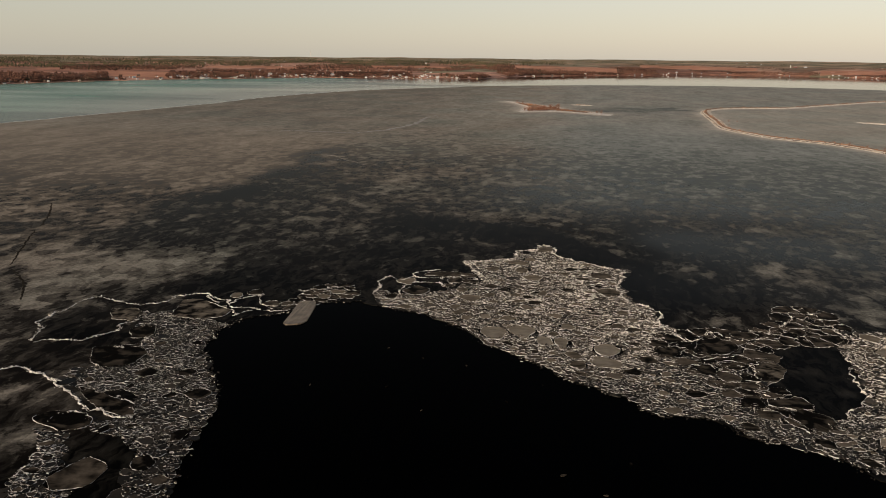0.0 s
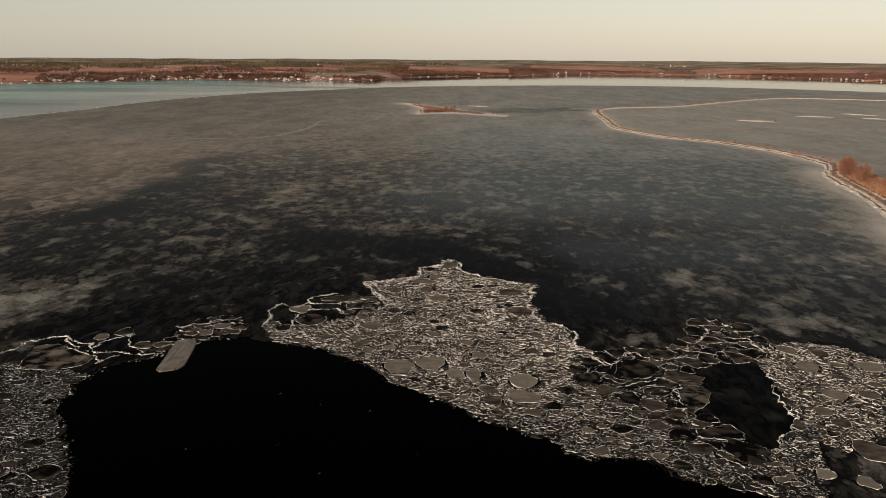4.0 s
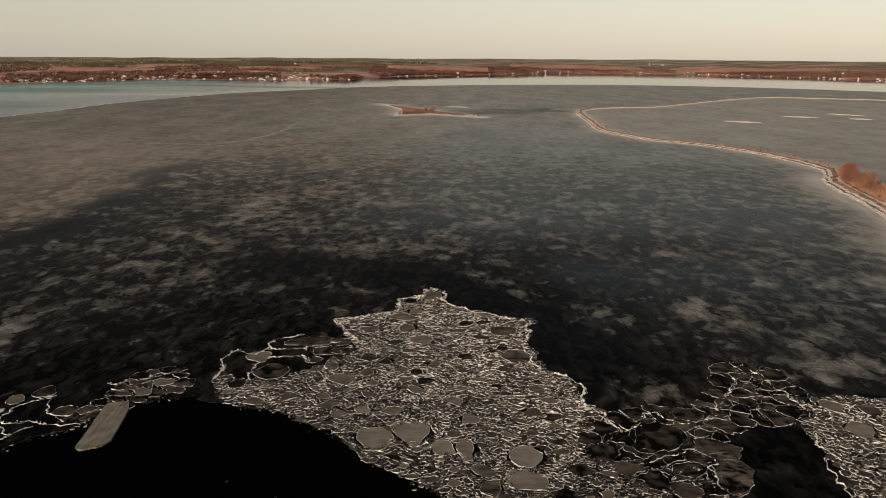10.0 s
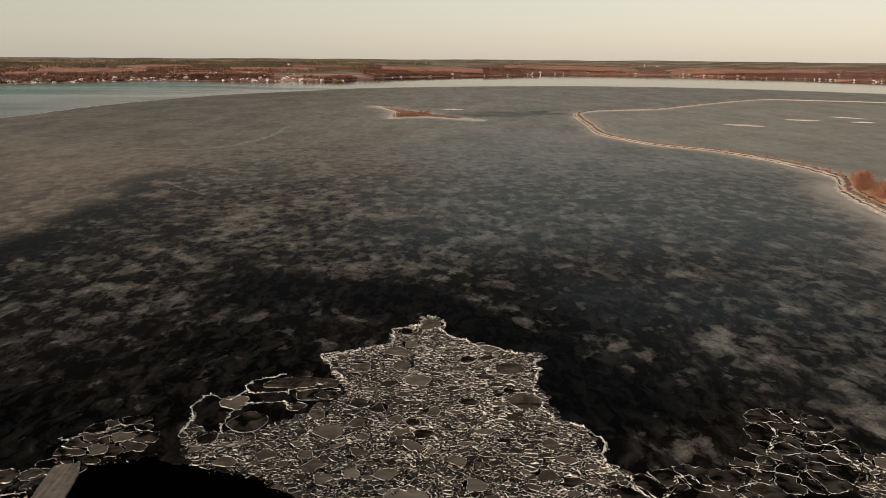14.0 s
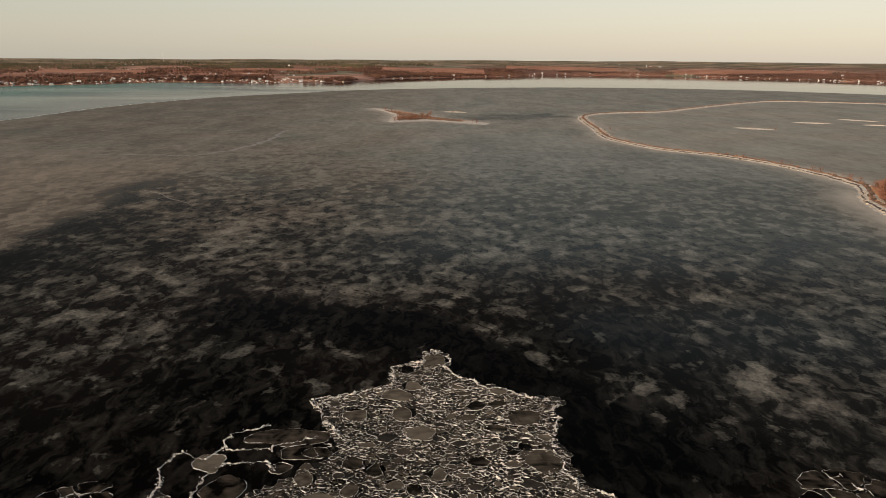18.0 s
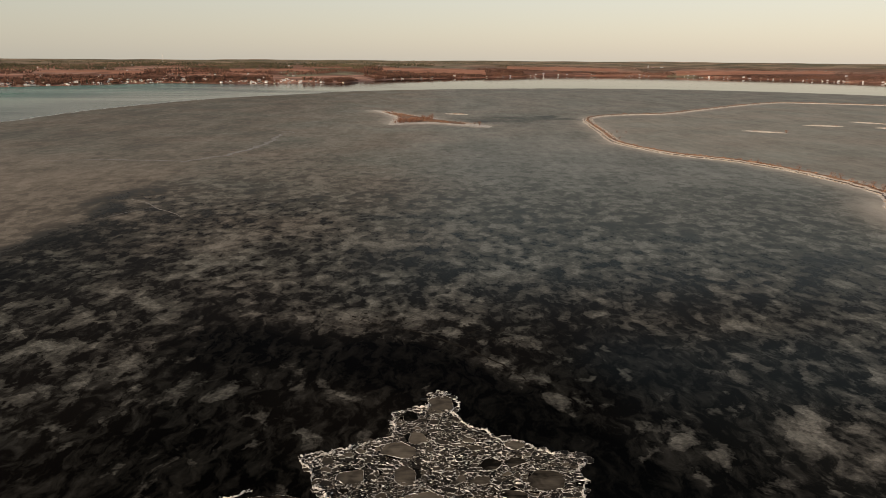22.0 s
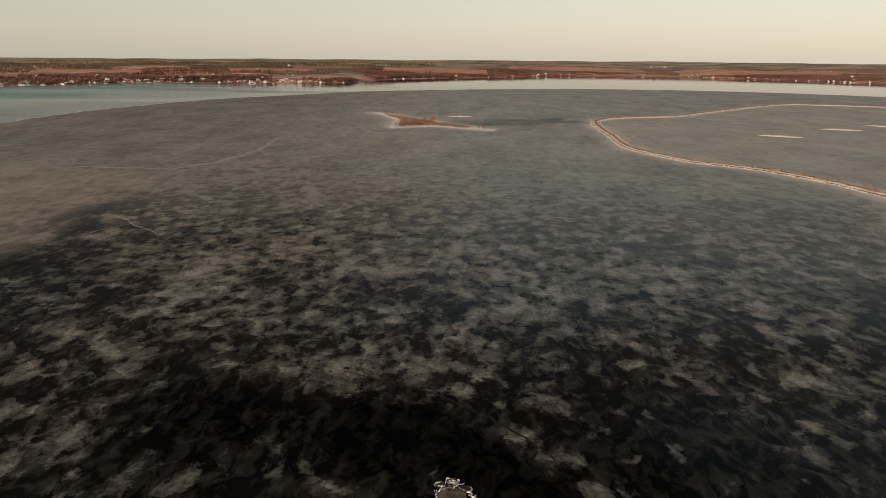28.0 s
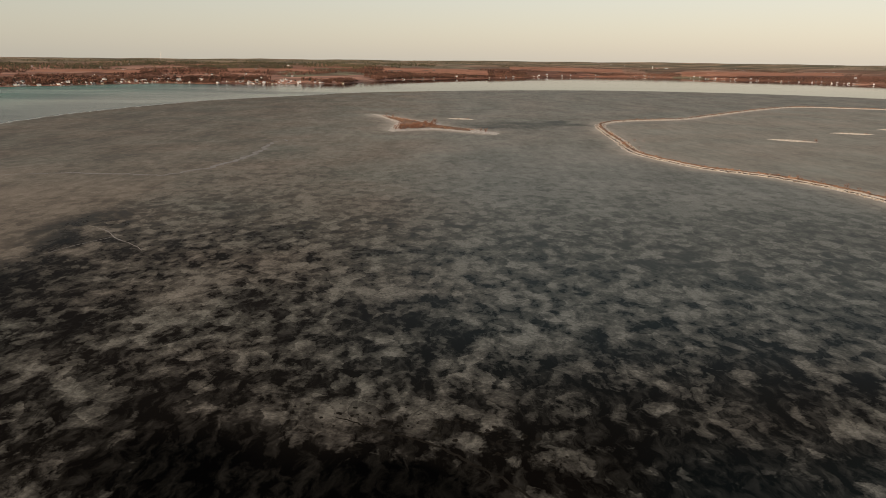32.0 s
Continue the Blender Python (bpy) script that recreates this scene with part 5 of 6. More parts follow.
for seed, line in enumerate(([(-202, 259), (-186, 236), (-178, 221)], [(-176, 216), (-163, 193), (-153, 176)], [(-150, 173), (-138, 163), (-129, 150)], [(-27, 272), (-15, 265), (-8, 262), (-2, 256), (5, 249), (13, 236)])):
    tagged(new("ice_crack", strip_mesh("ice_crack", line, 0.8, 0.012, M_CRACK, seed + 20, 0.8)), "narrow dark jagged crack across frosted ice", "ice crack", "cracks in the ice")

pit_random = np.random.RandomState(14)
pit_line = along([(-30, 274), (-16, 270), (-4, 266), (4, 262), (10, 254)], 0.32)
pit_spots = [(x + pit_random.normal(0, 4.0), y + pit_random.normal(1.5, 3.2), 0.10 + 0.55 * pit_random.rand() ** 3) for x, y in pit_line]
pit_verts, pit_faces = [], []
for x, y, r in pit_spots:
    base = len(pit_verts)
    pit_verts += [(x + r * (0.6 + 0.7 * pit_random.rand()) * math.cos(k * 0.8976), y + r * (0.6 + 0.9 * pit_random.rand()) * math.sin(k * 0.8976), 0.008) for k in range(7)]
    pit_faces.append(tuple(range(base, base + 7)))
tagged(new("melt_pits", mesh_of("melt_pits", pit_verts, pit_faces, M_CRACK)), "small dark melt pits along rafted frosted ice", "melt pits", kind="stuff")


# ---- dyke, island, islets ----
def bank_mesh(name, line, profile, material, seed, step=4.0, wobble=0.25):
    """A bank of the given cross profile (offset, height) along a line."""
    q = along(smooth_line(line), step, 1.6, seed)
    d = np.gradient(q, axis=0)
    d /= np.hypot(*d.T)[:, None] + 1e-9
    side = np.stack([-d[:, 1], d[:, 0]], 1)
    verts, faces, m = [], [], len(profile)
    for i, p in enumerate(q):
        for k, (off, z) in enumerate(profile):
            o = off * (1 + 0.22 * noise.noise(Vector((p[0] * 0.05, p[1] * 0.05, k * 3.0 + seed))))
            h = z * (1 + wobble * noise.noise(Vector((p[0] * 0.12, p[1] * 0.12, k + 9.0)))) if z > 0.02 else z
            verts.append((p[0] + side[i][0] * o, p[1] + side[i][1] * o, h))
    for i in range(len(q) - 1):
        faces += [(i * m + k, i * m + k + 1, i * m + m + k + 1, i * m + m + k) for k in range(m - 1)]
    return mesh_of(name, verts, [f[::-1] for f in faces], material), q, side


def stone_mesh(name, q, side, offsets, count, seed, top):
    rnd = np.random.RandomState(seed)
    verts, faces = [], []
    cube = np.array([(-1, -1, -1), (1, -1, -1), (1, 1, -1), (-1, 1, -1), (-0.7, -0.7, 1), (0.7, -0.7, 1), (0.7, 0.7, 1), (-0.7, 0.7, 1)], float)
    sides = [(0, 1, 5, 4), (1, 2, 6, 5), (2, 3, 7, 6), (3, 0, 4, 7), (4, 5, 6, 7)]
    for _ in range(count):
        i = rnd.randint(len(q))
        off = rnd.choice(offsets) + rnd.normal(0, 0.7)
        r = 0.35 + 0.55 * rnd.rand() ** 2
        a = rnd.rand() * 3.14
        c, s = math.cos(a), math.sin(a)
        z = max(0.08, top * (1 - abs(off) / 4.4))
        base = len(verts)
        for v in cube * (r, r * 0.8, r * 0.6) * rnd.uniform(0.75, 1.2, (8, 3)):
            verts.append((q[i][0] + side[i][0] * off + v[0] * c - v[1] * s + rnd.normal(0, 0.01), q[i][1] + side[i][1] * off + v[0] * s + v[1] * c, z + v[2]))
        faces += [tuple(base + k for k in f) for f in sides]
    return mesh_of(name, verts, faces, M_STONE)


def grass_mesh(name, spots, high, seed):
    """Tufts of dead grass: six leaning blades about each spot."""
    rnd = np.random.RandomState(seed)
    verts, faces = [], []
    for x, y, z in spots:
        for _ in range(6):
            a, h, w = rnd.rand() * 6.28, high * (0.5 + rnd.rand()), 0.07 + 0.13 * rnd.rand()
            x, y = x + rnd.normal(0, 0.25), y + rnd.normal(0, 0.25)
            c, s = math.cos(a), math.sin(a)
            lx, ly = rnd.normal(0, 0.3), rnd.normal(0, 0.3)
            b = len(verts)
            verts += [(x - c * w, y - s * w, z - 0.1), (x + c * w, y + s * w, z - 0.1), (x + lx + c * w * 0.5, y + ly + s * w * 0.5, z + h), (x + lx - c * w * 0.7, y + ly - s * w * 0.7, z + h * 0.8)]
            faces.append((b, b + 1, b + 2, b + 3))
    return mesh_of(name, verts, faces, M_GRASS)


def bush_meshes(high, wide, seed, count):
    """Stems and a haze of fine twigs of a bare willow."""
    rnd = np.random.RandomState(seed)
    sv, sf, tv, tf = [], [], [], []

    def stem(p, q, r0, r1):
        p, q = Vector(p), Vector(q)
        d = (q - p).normalized()
        u = d.orthogonal().normalized()
        w = d.cross(u)
        b = len(sv)
        for e, r in ((p, r0), (q, r1)):
            sv.extend((e + u * r * math.cos(k * 1.2566) + w * r * math.sin(k * 1.2566))[:] for k in range(5))
        sf.extend((b + k, b + (k + 1) % 5, b + 5 + (k + 1) % 5, b + 5 + k) for k in range(5))

    tips = []
    for k in range(9):
        a, lean = rnd.rand() * 6.28, 0.12 + 0.33 * rnd.rand()
        mid = (wide * lean * 0.5 * math.cos(a), wide * lean * 0.5 * math.sin(a), high * 0.45)
        stem((0.15 * math.cos(a), 0.15 * math.sin(a), -0.3), mid, 0.016 * high, 0.010 * high)
        for _ in range(4):
            b = a + rnd.normal(0, 0.8)
            end = (mid[0] + wide * 0.22 * math.cos(b), mid[1] + wide * 0.22 * math.sin(b), high * (0.6 + 0.3 * rnd.rand()))
            stem(mid, end, 0.008 * high, 0.003 * high)
            tips.append((mid, end))
    for _ in range(count):
        # crown: wide and uneven, fullest at two thirds of the height
        a, u = rnd.rand() * 6.28, rnd.rand()
        z = high * (0.03 + 0.90 * u) * (1 + 0.08 * math.sin(2 * a + seed))
        s = z / high
        dome = max(0.0, 1 - ((s - 0.35) / 0.66) ** 2) ** 0.5 if s > 0.35 else 0.72 + 0.8 * s
        reach = wide * 0.5 * dome * (1 + 0.20 * math.sin(3 * a + seed) + 0.14 * math.sin(7 * a + 9 * s))
        r = reach * rnd.rand() ** 0.5
        p = np.array([r * math.cos(a), r * math.sin(a), z])
        l, w = high * (0.04 + 0.07 * rnd.rand()), high * (0.003 + 0.005 * rnd.rand())
        d = np.array([0.5 * math.cos(a) + rnd.normal(0, 0.35), 0.5 * math.sin(a) + rnd.normal(0, 0.35), 1.0])
        d *= l / np.linalg.norm(d)
        s = np.cross(d, rnd.normal(0, 1, 3))
        s *= w / (np.linalg.norm(s) + 1e-9)
        b = len(tv)
        tv += [tuple(p - s), tuple(p + s), tuple(p + d + s * 0.4), tuple(p + d - s * 0.4)]
        tf.append((b, b + 1, b + 2, b + 3))
    return mesh_of("stems", sv, sf, M_BARK), mesh_of("twigs", tv, tf, M_TWIG)


BUSH_KINDS = [bush_meshes(h, w, s, c) for h, w, s, c in ((9.6, 9.5, 1, 3200), (9.2, 7.4, 2, 1900), (5, 6, 3, 900), (3, 4.2, 4, 500), (1.8, 3, 5, 300))]


def add_bush(x, y, z, kind, scale, label, group):
    ob = tagged(new("willow_bush"), label, "bush", group)
    part_from("trunk", BUSH_KINDS[kind][0], ob)
    tagged(part_from("twig_crown", BUSH_KINDS[kind][1], ob, "fine bare reddish twigs"), kind="stuff")
    ob.matrix_world = pose(x, y, z, 0, 0, (x * 37 + y * 11) % 360) @ Matrix.Diagonal((scale, scale, scale, 1))


def build_dyke():
    thing = tagged(new("dyke"), "long narrow stone dyke with dry grass and frozen edges", "dyke")
    apron, *_ = bank_mesh("apron", DYKE, [(-5.6, 0.006), (-4.0, 0.2), (-2.8, 0.75), (-1.4, 1.0), (1.4, 1.0), (2.8, 0.7), (4.0, 0.16), (5.6, 0.006)], M_SHORE, 1)
    part_from("apron", apron, thing, "pale frozen stone apron")
    crest, q, side = bank_mesh("crest", DYKE, [(-1.5, 0.8), (-1.0, 1.25), (-0.4, 1.5), (0.4, 1.55), (1.0, 1.25), (1.5, 0.8)], M_EARTH, 1)
    part_from("crest", crest, thing, "brown grassy crest")
    ledge, *_ = bank_mesh("wet_edge", DYKE, [(3.0, 0.55), (3.25, 0.78), (3.5, 0.60), (3.65, 0.35)], M_WET, 1)
    part_from("wet_edge", ledge, thing, "dark wet gravel line")
    tagged(part_from("riprap", stone_mesh("riprap", q, side, (-3.9, -3.3, -2.6, 2.8, 3.6), 3800, 2, 1.3), thing, "weathered riprap stones"), kind="stuff")
    rnd = np.random.RandomState(3)
    spots = []
    for _ in range(700):
        i = rnd.randint(len(q))
        off = rnd.normal(0.2, 0.8)
        if noise.noise(Vector((q[i][0] * 0.06, q[i][1] * 0.06, 2))) > -0.12:
            spots.append((q[i][0] + side[i][0] * off, q[i][1] + side[i][1] * off, 1.75 - 0.25 * abs(off)))
    tagged(part_from("grass", grass_mesh("grass", spots, 0.45, 4), thing, "tufts of dead orange grass"), kind="stuff")


def mound_mesh(name, outline, high, material, seed):
    ring = along(outline, 5, 1.5, seed, True)
    mid = ring.mean(0)
    n = len(ring)
    verts, faces = [], []
    for f, z in ((1.12, 0.006), (1.0, 0.18), (0.86, high * 0.7), (0.5, high), (0.2, high * 1.05)):
        verts += [(mid[0] + (x - mid[0]) * f, mid[1] + (y - mid[1]) * f, z * (1 + 0.3 * noise.noise(Vector((x * 0.1, y * 0.1, f))))) for x, y in ring]
    for i in range(4):
        faces += [(i * n + k, i * n + (k + 1) % n, (i + 1) * n + (k + 1) % n, (i + 1) * n + k) for k in range(n)]
    faces.append(tuple(4 * n + k for k in range(n)))
    return mesh_of(name, verts, faces, material)


def ccw(outline):
    q = np.array(outline, float)
    area = (q[:, 0] * np.roll(q[:, 1], -1) - q[:, 1] * np.roll(q[:, 0], -1)).sum()
    return outline if area > 0 else outline[::-1]


MEADOW = [(207, 430), (216, 446), (223, 440), (220, 420), (214, 395), (212, 370), (202, 325), (182, 270), (172, 285), (185, 335), (191, 362), (196, 388)]


def scatter(poly, count, seed):
    q, rnd = np.array(poly), np.random.RandomState(seed)
    p = rnd.uniform(q.min(0), q.max(0), (count, 2))
    return p[inside(p, poly)]


def build_islands():
    isle = tagged(new("island"), "low lake island with orange dead grass and bare bushes", "island")
    part_from("frozen_edge", mound_mesh("frozen_edge", ccw(ISLAND), 0.5, M_SHORE, 1), isle, "pale frozen stony edge")
    inner = [tuple(np.array(p) * 0.82 + np.array((-28, 895)) * 0.18) for p in ISLAND]
    part_from("turf", mound_mesh("turf", ccw(inner), 1.0, M_EARTH, 2), isle, "orange-brown turf")
    spots = [(x, y, 0.9) for x, y in scatter(inner, 2600, 5) if noise.noise(Vector((x * 0.06, y * 0.03, 7))) > -0.15]
    tagged(part_from("grass", grass_mesh("grass", spots, 0.5, 6), isle, "dead orange reeds"), kind="stuff")
    meadow = tagged(new("meadow"), "orange dead-grass flat widening behind the dyke", "meadow")
    part_from("turf", mound_mesh("turf", ccw(MEADOW), 0.8, M_EARTH, 3), meadow)
    spots = [(x, y, 0.7) for x, y in scatter(MEADOW, 9000, 7)]
    tagged(part_from("grass", grass_mesh("grass", spots, 0.8, 8), meadow, "dead orange grass"), kind="stuff")
    for a, b, wide, tree in (((279, 788), (312, 765), 4.5, True), ((366, 853), (403, 839), 3.5, False), ((440, 901), (467, 869), 3.5, False), ((425, 827), (450, 819), 3, False), ((2, 977), (32, 968), 4, False), ((500, 880), (545, 850), 4, False)):
        a, b = np.array(a, float), np.array(b, float)
        d = (b - a) / np.hypot(*(b - a))
        s = np.array((-d[1], d[0]))
        ring = [tuple(a), tuple(a * 0.7 + b * 0.3 + s * wide), tuple(a * 0.3 + b * 0.7 + s * wide), tuple(b), tuple(a * 0.3 + b * 0.7 - s * wide), tuple(a * 0.7 + b * 0.3 - s * wide)]
        islet = tagged(new("islet"), "thin frozen stony islet in the sheltered lagoon", "islet", "small islets")
        part_from("frozen_edge", mound_mesh("frozen_edge", ccw(ring), 0.8, M_SHORE, 4), islet)
        inner = [tuple(np.array(p) * 0.7 + (a + b) * 0.15) for p in ring]
        tagged(part_from("grass", grass_mesh("grass", [(x, y, 0.6) for x, y in scatter(inner, 30, 9)], 0.6, 10), islet, "dead grass"), kind="stuff")
        if tree:
            add_bush(b[0] - d[0] * 2, b[1] - d[1] * 2, 0.3, 3, 1.0, "single bare bush on the tip of an islet", "islet bushes")


def build_bushes():
    for x, y, kind, scale in ((202, 409, 0, 1.0), (206, 417, 0, 0.85), (211, 427, 1, 0.8), (204, 402, 2, 0.9), (199, 386, 1, 1.0), (203, 391, 2, 0.8), (198, 379, 3, 1.0), (214, 438, 2, 1.0), (201, 372, 3, 0.9), (218, 444, 2, 0.8), (206, 380, 3, 1), (200, 360, 4, 1.2), (196, 350, 4, 1.2)):
        add_bush(x, y, 0.8, kind, scale, "tall bare reddish willow on the grassy dyke bend" if kind < 2 else "low bare reddish willow on the grassy dyke bend", "willows on the dyke")
    for x, y, kind, scale in ((219, 462, 3, 1.0), (218, 470, 3, 1.1), (218, 478, 4, 1.2), (217.5, 488, 4, 1.1), (216, 497, 3, 1.0), (214.5, 503, 3, 1.0), (210, 521, 4, 1.2), (208.5, 530, 3, 0.9), (203, 545, 4, 1.2), (197, 560, 4, 1.3), (195, 566, 4, 1.0), (190, 572, 4, 1.0), (143, 700, 4, 1), (144, 735, 4, 1.1), (153, 752, 3, 0.7), (160, 748, 4, 1), (215, 979, 4, 1.2), (225, 984, 4, 1.3), (245, 991, 4, 1)):
        add_bush(x, y, 1.0, kind, scale, "low bare reddish bush on the dyke crest", "bushes on the dyke")
    rnd = random.Random(6)
    spots = [(-48, 838, 2, 0.9), (-44, 846, 2, 0.8), (-40, 846, 3, 1.2), (-45, 856, 2, 0.8), (35, 824, 3, 1.2), (31, 830, 3, 1), (35, 818, 4, 1.2), (-12, 915, 2, 0.9), (-14, 905, 2, 0.7), (-68, 1000, 3, 1), (-60, 990, 3, 0.9), (-34, 848, 2, 0.8), (-28, 850, 3, 1), (0, 855, 4, 1), (12, 848, 4, 1)]
    spots += [(rnd.gauss(-30, 9), rnd.gauss(862, 12), rnd.choice((2, 3, 3, 4)), rnd.uniform(0.8, 1.2)) for _ in range(30)]
    spots += [(rnd.gauss(-14, 5), rnd.gauss(900, 14), rnd.choice((3, 4, 4)), rnd.uniform(0.9, 1.3)) for _ in range(16)]
    for x, y, kind, scale in spots:
        if inside([(x, y)], ISLAND)[0]:
            add_bush(x, y, 0.7, kind, scale, "bare reddish bush on the lake island", "bushes on the island")


build_dyke()
build_islands()
build_bushes()


# ---- far shore ----
def blob_tree(verts, faces, x, y, z, high, wide, rnd, conifer=False, clumps=6):
    """A far tree: a short trunk and a crown of ragged clumps."""
    b = len(verts)
    t = 0.03 * high
    verts += [(x - t, y, z - 1), (x + t, y, z - 1), (x + t * 0.6, y, z + high * 0.5), (x - t * 0.6, y, z + high * 0.5)]
    faces.append((b, b + 1, b + 2, b + 3))
    for k in range(clumps if not conifer else 5):
        if conifer:
            h = high * (0.12 + 0.14 * k)
            w, up = wide * 0.5 * (1 - 0.14 * k), high * 0.24
            px, py = x, y
        else:
            a, r = rnd.rand() * 6.28, wide * 0.36 * rnd.rand() ** 0.5
            px, py, h = x + r * math.cos(a), y + r * math.sin(a), z * 0 + high * (0.22 + 0.5 * rnd.rand())
            w, up = wide * (0.18 + 0.17 * rnd.rand()), high * (0.15 + 0.19 * rnd.rand())
        b = len(verts)
        a0 = rnd.rand() * 6.28
        verts += [(px + w * math.cos(a0 + i * 1.571) * (0.7 + 0.6 * rnd.rand()), py + w * math.sin(a0 + i * 1.571) * (0.7 + 0.6 * rnd.rand()), z + h + up * (rnd.rand() - 0.5) * 0.5) for i in range(4)]
        verts += [(px + rnd.normal(0, 0.2) * w, py + rnd.normal(0, 0.2) * w, z + h + up), (px, py, z + h - up * (0.6 if not conifer else 0.1))]
        for i in range(4):
            faces += [(b + i, b + (i + 1) % 4, b + 4), (b + (i + 1) % 4, b + i, b + 5)]


FIELDS = [(-33.6, -29.6, 1885, 2240), (-4.2, 3.4, 2870, 3230), (-15, -9, 2650, 2960), (5, 13, 3480, 3800), (17, 27, 3260, 3560), (-27, -20.5, 2520, 2800)]


def in_field(turn, r):
    t = turn + 0.5 * noise.noise(Vector((r / 55, turn * 0.2, 3)))
    q = r + 70 * noise.noise(Vector((turn * 1.7, 0, 8)))
    return any(a < t < b and c - 70 < q < d for a, b, c, d in FIELDS)


def build_fields():
    """Open stubble fields between the woods, laid over the rising land."""
    for k, (a, b, c, d) in enumerate(FIELDS):
        across, deep = 26, 7
        verts, faces = [], []
        for i in range(across + 1):
            for j in range(deep + 1):
                t = a + (b - a) * i / across
                edge = 0.06 * (d - c) * noise.noise(Vector((t * 1.3, k, j)))
                verts.append(land_point(t, c + (d - c) * j / deep + edge, -0.55))
        faces = [(i * (deep + 1) + j, (i + 1) * (deep + 1) + j, (i + 1) * (deep + 1) + j + 1, i * (deep + 1) + j + 1) for i in range(across) for j in range(deep)]
        tagged(new("stubble_field", mesh_of("stubble_field", verts, faces, M_STUBBLE, True)), "orange-brown open stubble field behind the shore woods", "field", "stubble fields")


def house_spots():
    rnd = random.Random(31)
    spots = []
    for count, lo, hi, back in ((38, -40, -27, 120), (142, -30, -8, 110), (72, -30, -10, 420), (36, -8, 13, 50), (66, 13, 33, 35), (36, -30, 33, 1700)):
        for _ in range(count):
            turn = rnd.uniform(lo, hi)
            if noise.noise(Vector((turn * 0.8, back, 0))) > -0.32:
                spots.append((turn, shore_at(turn) + 5 + back * rnd.random() ** 1.6))
    return spots


HOUSE_SPOTS = house_spots()


def build_woods():
    rnd = np.random.RandomState(21)
    lots = np.array(HOUSE_SPOTS)
    bare, pines, upland = ([], []), ([], []), ([], [])
    for _ in range(74000):
        turn = rnd.uniform(-43, 43)
        s = shore_at(turn)
        u = rnd.rand()
        r = s + 18 + (u ** 1.7) * min(4700 - s, 2600)
        p = (math.sin(radians(turn)) * r, math.cos(radians(turn)) * r)
        thick = noise.noise(Vector((p[0] / 260, p[1] / 420, 1.5))) + 0.5 * noise.noise(Vector((p[0] / 70, p[1] / 90, 4.5)))
        point = turn < -34 and r - s < 130
        belt = point or r - s < 140 + 260 * max(0, noise.noise(Vector((turn * 0.35, 0, 2))) + 0.2)
        if thick < (-0.08 if not belt else -0.5) and not point or in_field(turn, r):
            continue
        side, deep = (lots[:, 0] - turn) * 0.01745 * r, lots[:, 1] - r
        if ((np.abs(side) < 6) & (deep > -7) & (deep < 30)).any():
            continue
        h = (3.6 + 6.2 * rnd.rand() ** 1.4) * np.interp(turn, [-10, -3, 4, 10], [1.0, 1.15, 0.75, 0.5]) * (0.75 if r - s < 40 else 1) * (0.55 if r > 3900 else 1)
        pine = rnd.rand() < (0.13 if thick < 0.45 else 0.24)
        x, y, z = land_point(turn, r)
        blob_tree(*(pines if pine else upland if r - s > 750 + 300 * thick else bare), x, y, z, h, h * (0.55 if pine else 0.95), rnd, pine, 5 if r - s < 300 else 3)
    tagged(new("woods", mesh_of("woods", *bare, M_WOODS)), "bare red-brown woods behind the far shore", "woods", kind="stuff")
    tagged(new("upland_woods", mesh_of("upland_woods", *upland, M_UPLAND)), "grey-olive woods over the far uplands", "woods", kind="stuff")
    tagged(new("conifers", mesh_of("conifers", *pines, M_PINE)), "dark conifers scattered through the shore woods", "trees", kind="stuff")


def box(verts, faces, x0, x1, y0, y1, z0, z1):
    b = len(verts)
    verts += [(x0, y0, z0), (x1, y0, z0), (x1, y1, z0), (x0, y1, z0), (x0, y0, z1), (x1, y0, z1), (x1, y1, z1), (x0, y1, z1)]
    faces += [tuple(b + k for k in f) for f in ((0, 3, 2, 1), (4, 5, 6, 7), (0, 1, 5, 4), (1, 2, 6, 5), (2, 3, 7, 6), (3, 0, 4, 7))]


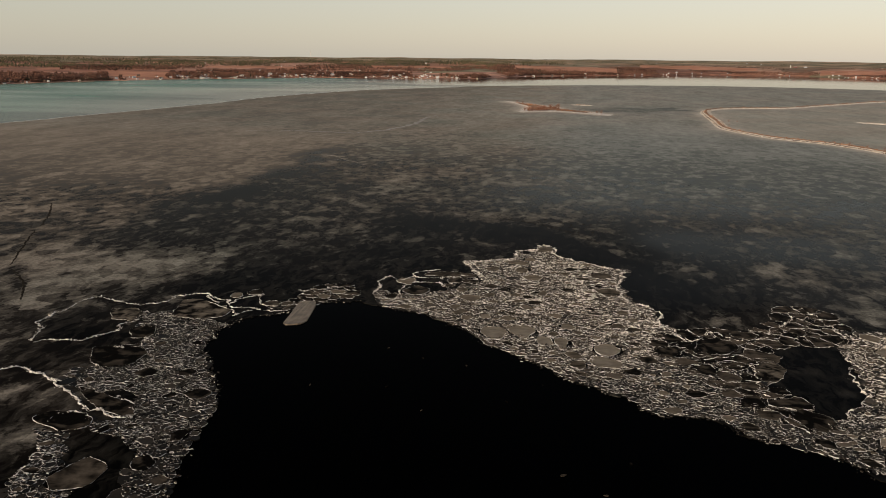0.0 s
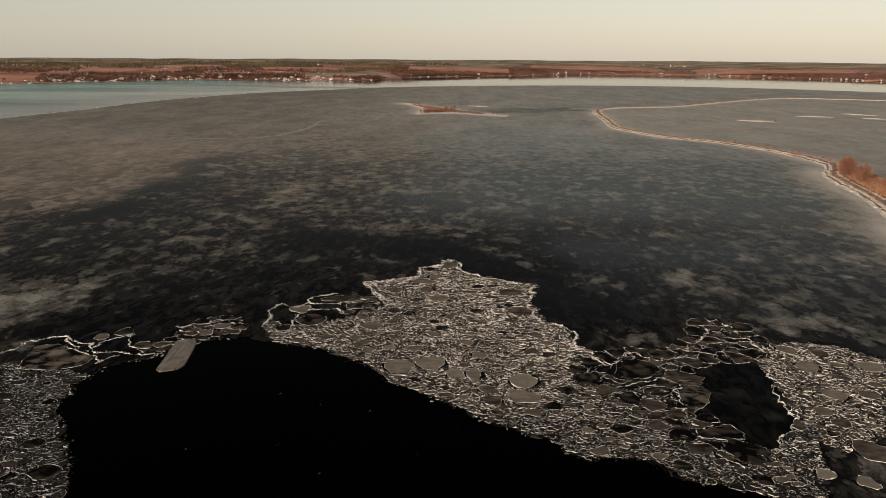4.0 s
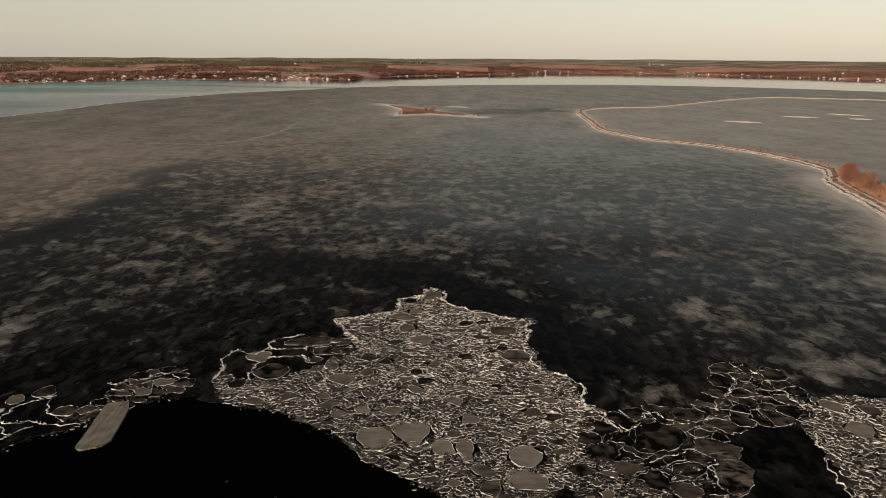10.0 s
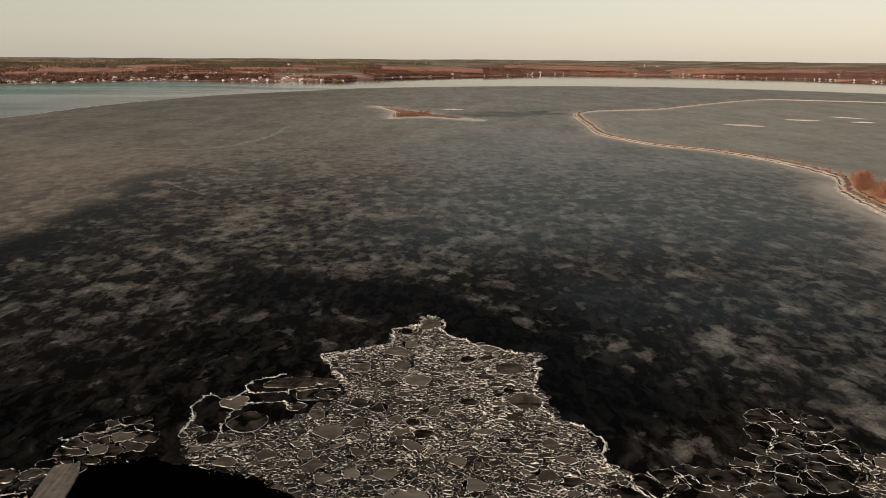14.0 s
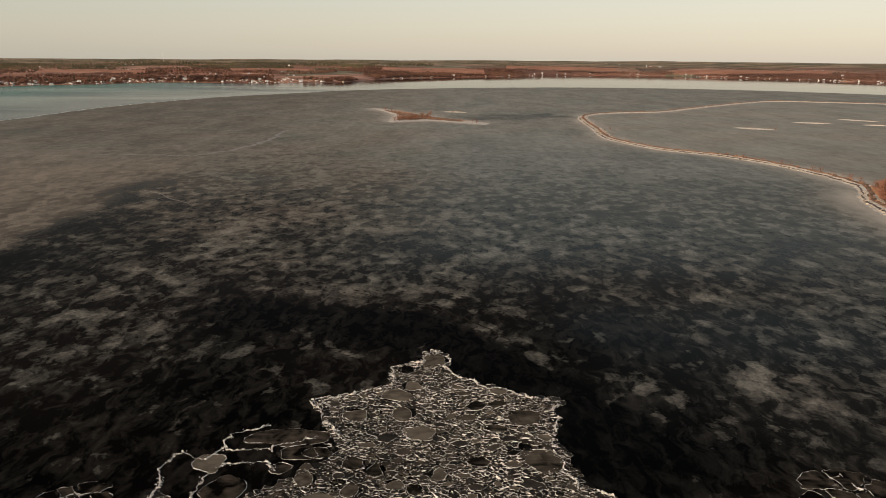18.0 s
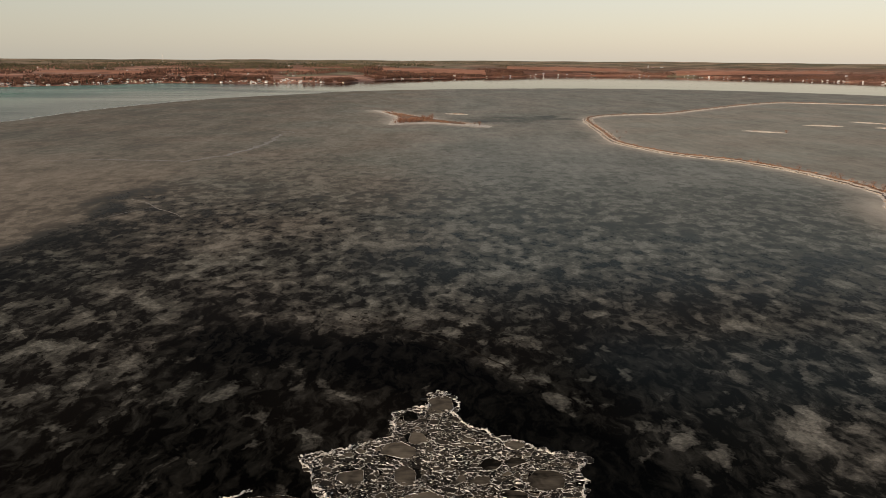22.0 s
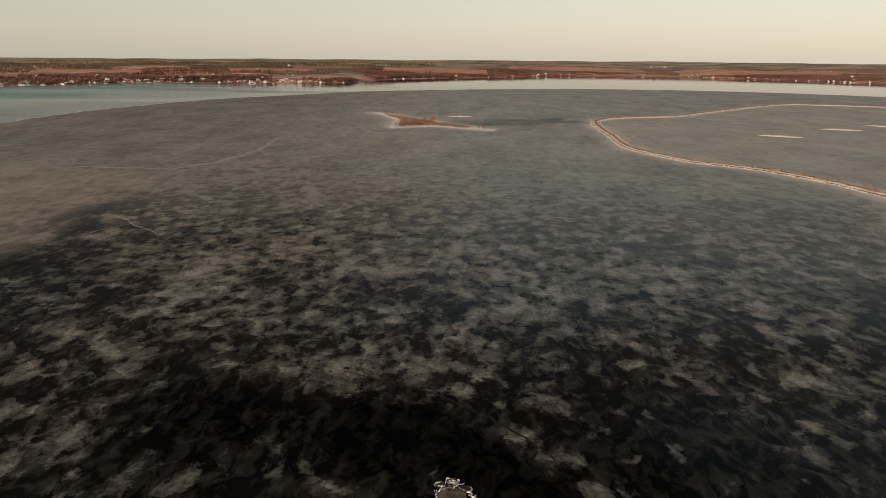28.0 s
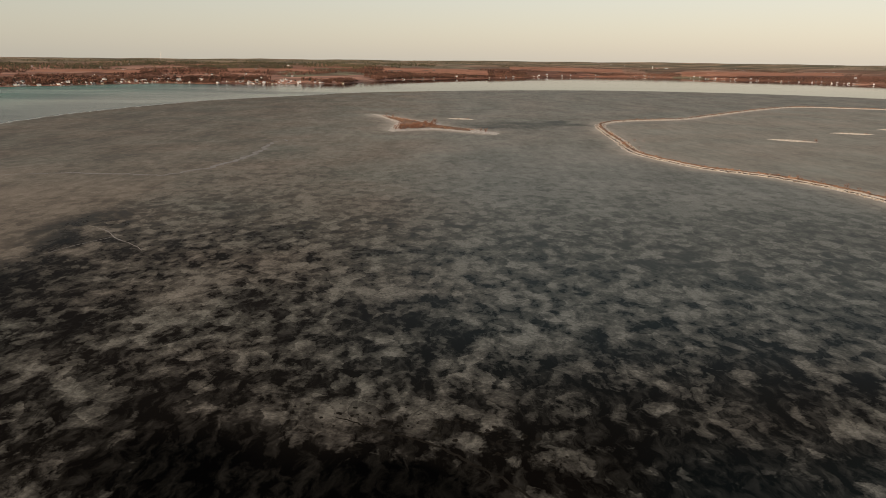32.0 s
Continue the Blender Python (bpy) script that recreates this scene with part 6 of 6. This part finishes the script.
def house(name, label, category, wide, deep, high, paint, roofing, windows=True, chimney=True):
    """A gabled house at the origin, its front to -y."""
    w, d = wide / 2, deep / 2
    ob = tagged(new(name), label, category, "houses on the far shore")
    peak = high + deep * 0.36
    part_from("wall", mesh_of("wall", [(-w, -d, -1.5), (w, -d, -1.5), (w, d, -1.5), (-w, d, -1.5), (-w, -d, high), (w, -d, high), (w, d, high), (-w, d, high), (-w, 0, peak), (w, 0, peak)],
                               [(0, 1, 5, 4), (1, 2, 6, 9, 5), (2, 3, 7, 6), (3, 0, 4, 8, 7)], paint), ob)
    e, o = 0.35, 0.4
    rv = []
    for x in (-w - o, w + o):
        rv += [(x, -d - o, high - o * 0.7 + 0.06), (x, 0, peak + 0.08), (x, d + o, high - o * 0.7 + 0.06), (x, d + o, high - o * 0.7 + e), (x, 0, peak + 0.08 + e), (x, -d - o, high - o * 0.7 + e)]
    roof = part_from("roof", mesh_of("roof", rv, [(0, 1, 7, 6)[::-1], (1, 2, 8, 7)[::-1], (2, 3, 9, 8)[::-1], (3, 4, 10, 9)[::-1], (4, 5, 11, 10)[::-1], (5, 0, 6, 11)[::-1], (0, 5, 4, 1), (1, 4, 3, 2), (6, 7, 10, 11), (7, 8, 9, 10)], roofing), ob)
    if windows:
        for x in (-w * 0.55, w * 0.05, w * 0.6):
            v, f = [], []
            box(v, f, x - 0.6, x + 0.6, -d - 0.05, -d + 0.1, 1.0, min(2.6, high - 0.3))
            part_from("window", mesh_of("window", v, f, M_GLASS), ob)
    if chimney:
        v, f = [], []
        box(v, f, w * 0.4, w * 0.4 + 0.8, 0.3, 1.1, high, peak + 1.0)
        part_from("chimney", mesh_of("chimney", v, f, HOUSE_PAINT[3]), roof)
    return ob


def build_houses():
    rnd = random.Random(31)
    kinds = []
    for paint, roofing, label in ((0, 0, "white-painted lake house with dark roof"), (0, 1, "white-painted lake house with brown roof"), (1, 1, "cream lake house with brown roof"),
                                  (2, 0, "grey lake house with dark roof"), (3, 0, "brown timber lake house with dark roof"), (0, 2, "white-painted lake house with metal roof")):
        kinds.append(house("house", label + " among bare trees", "house", rnd.uniform(5.5, 8.5), rnd.uniform(4.5, 6), rnd.uniform(2.6, 4.2), HOUSE_PAINT[paint], ROOFING[roofing]))
    used = [False] * len(kinds)
    for turn, r in HOUSE_SPOTS:
        k = rnd.choice((0, 0, 1, 1, 2, 2, 3, 4, 5, 5))
        x, y, z = land_point(turn, r)
        size = rnd.uniform(0.5, 1.0)
        m = pose(x, y, z, 0, 0, -turn + rnd.choice((0, 0, 90)) + rnd.uniform(-35, 35)) @ Matrix.Diagonal((size, size, size, 1))
        if not used[k]:
            kinds[k].matrix_world = m
            used[k] = True
        else:
            copy_thing(kinds[k], m)
    for k, ob in enumerate(kinds):
        if not used[k]:
            ob.matrix_world = pose(*land_point(-20 + k, 2300 + 30 * k))


def build_farms():
    rnd = random.Random(17)
    barn = house("barn", "long red barn with metal roof among fields", "barn", 20, 11, 5, HOUSE_PAINT[4], ROOFING[2], False, False)
    shed = house("barn", "long white farm shed with metal roof in fields", "barn", 22, 11, 3.6, HOUSE_PAINT[2], ROOFING[2], False, False)
    barn["group"] = shed["group"] = "farm buildings"
    silo = tagged(new("silo"), "tall pale concrete silo with domed cap", "silo", "silos")
    v, f = [], []
    n = 14
    for r, z in ((3.2, -1), (3.2, 19)):
        v += [(r * math.cos(k * math.tau / n), r * math.sin(k * math.tau / n), z) for k in range(n)]
    f += [(k, (k + 1) % n, n + (k + 1) % n, n + k) for k in range(n)]
    part_from("shaft", mesh_of("shaft", v, f, M_CONCRETE, True), silo)
    v, f = [(0, 0, 22)], []
    for r, z in ((1.8, 21.3), (3.3, 19)):
        v += [(r * math.cos(k * math.tau / n), r * math.sin(k * math.tau / n), z) for k in range(n)]
    f += [(0, 1 + k, 1 + (k + 1) % n) for k in range(n)] + [(1 + k, 1 + n + k, 1 + n + (k + 1) % n, 1 + (k + 1) % n) for k in range(n)]
    part_from("cap", mesh_of("cap", v, f, ROOFING[2], True), silo)
    sites = [(15.4, 3850), (14.3, 4150), (11.7, 4350), (3.5, 3600), (-4.5, 3500), (-12.5, 3300), (-22, 3400), (21, 3700), (26, 3500), (-31, 3000)]
    for i, (turn, r) in enumerate(sites):
        for ob, d, back in ((barn, 0.0, 0), (shed, 0.55, 30), (silo, -0.35, 20)):
            if ob is silo and i not in (0, 6) or ob is shed and i % 2:
                continue
            m = pose(*land_point(turn + d + rnd.uniform(-0.1, 0.1), r + back), 0, 0, -turn + rnd.uniform(-40, 40)) @ Matrix.Diagonal((0.6, 0.6, 0.55, 1))
            if i == 0:
                ob.matrix_world = m
            else:
                copy_thing(ob, m)


def build_mast():
    thing = tagged(new("radio_mast"), "thin grey radio mast above the far woods", "mast")
    for name, r, z0, z1, off in (("pole", 0.45, -2, 42, 0.0), ("antenna", 0.6, 30, 36, 1.1), ("antenna", 0.6, 30, 36, -1.1), ("antenna", 0.3, 42, 47, 0.0)):
        v, f = [], []
        box(v, f, off - r, off + r, -r, r, z0, z1)
        part_from(name, mesh_of(name, v, f, M_CONCRETE), thing)
    thing.matrix_world = pose(*land_point(-19.5, 3900))


build_fields()
build_woods()
build_houses()
build_farms()
build_mast()
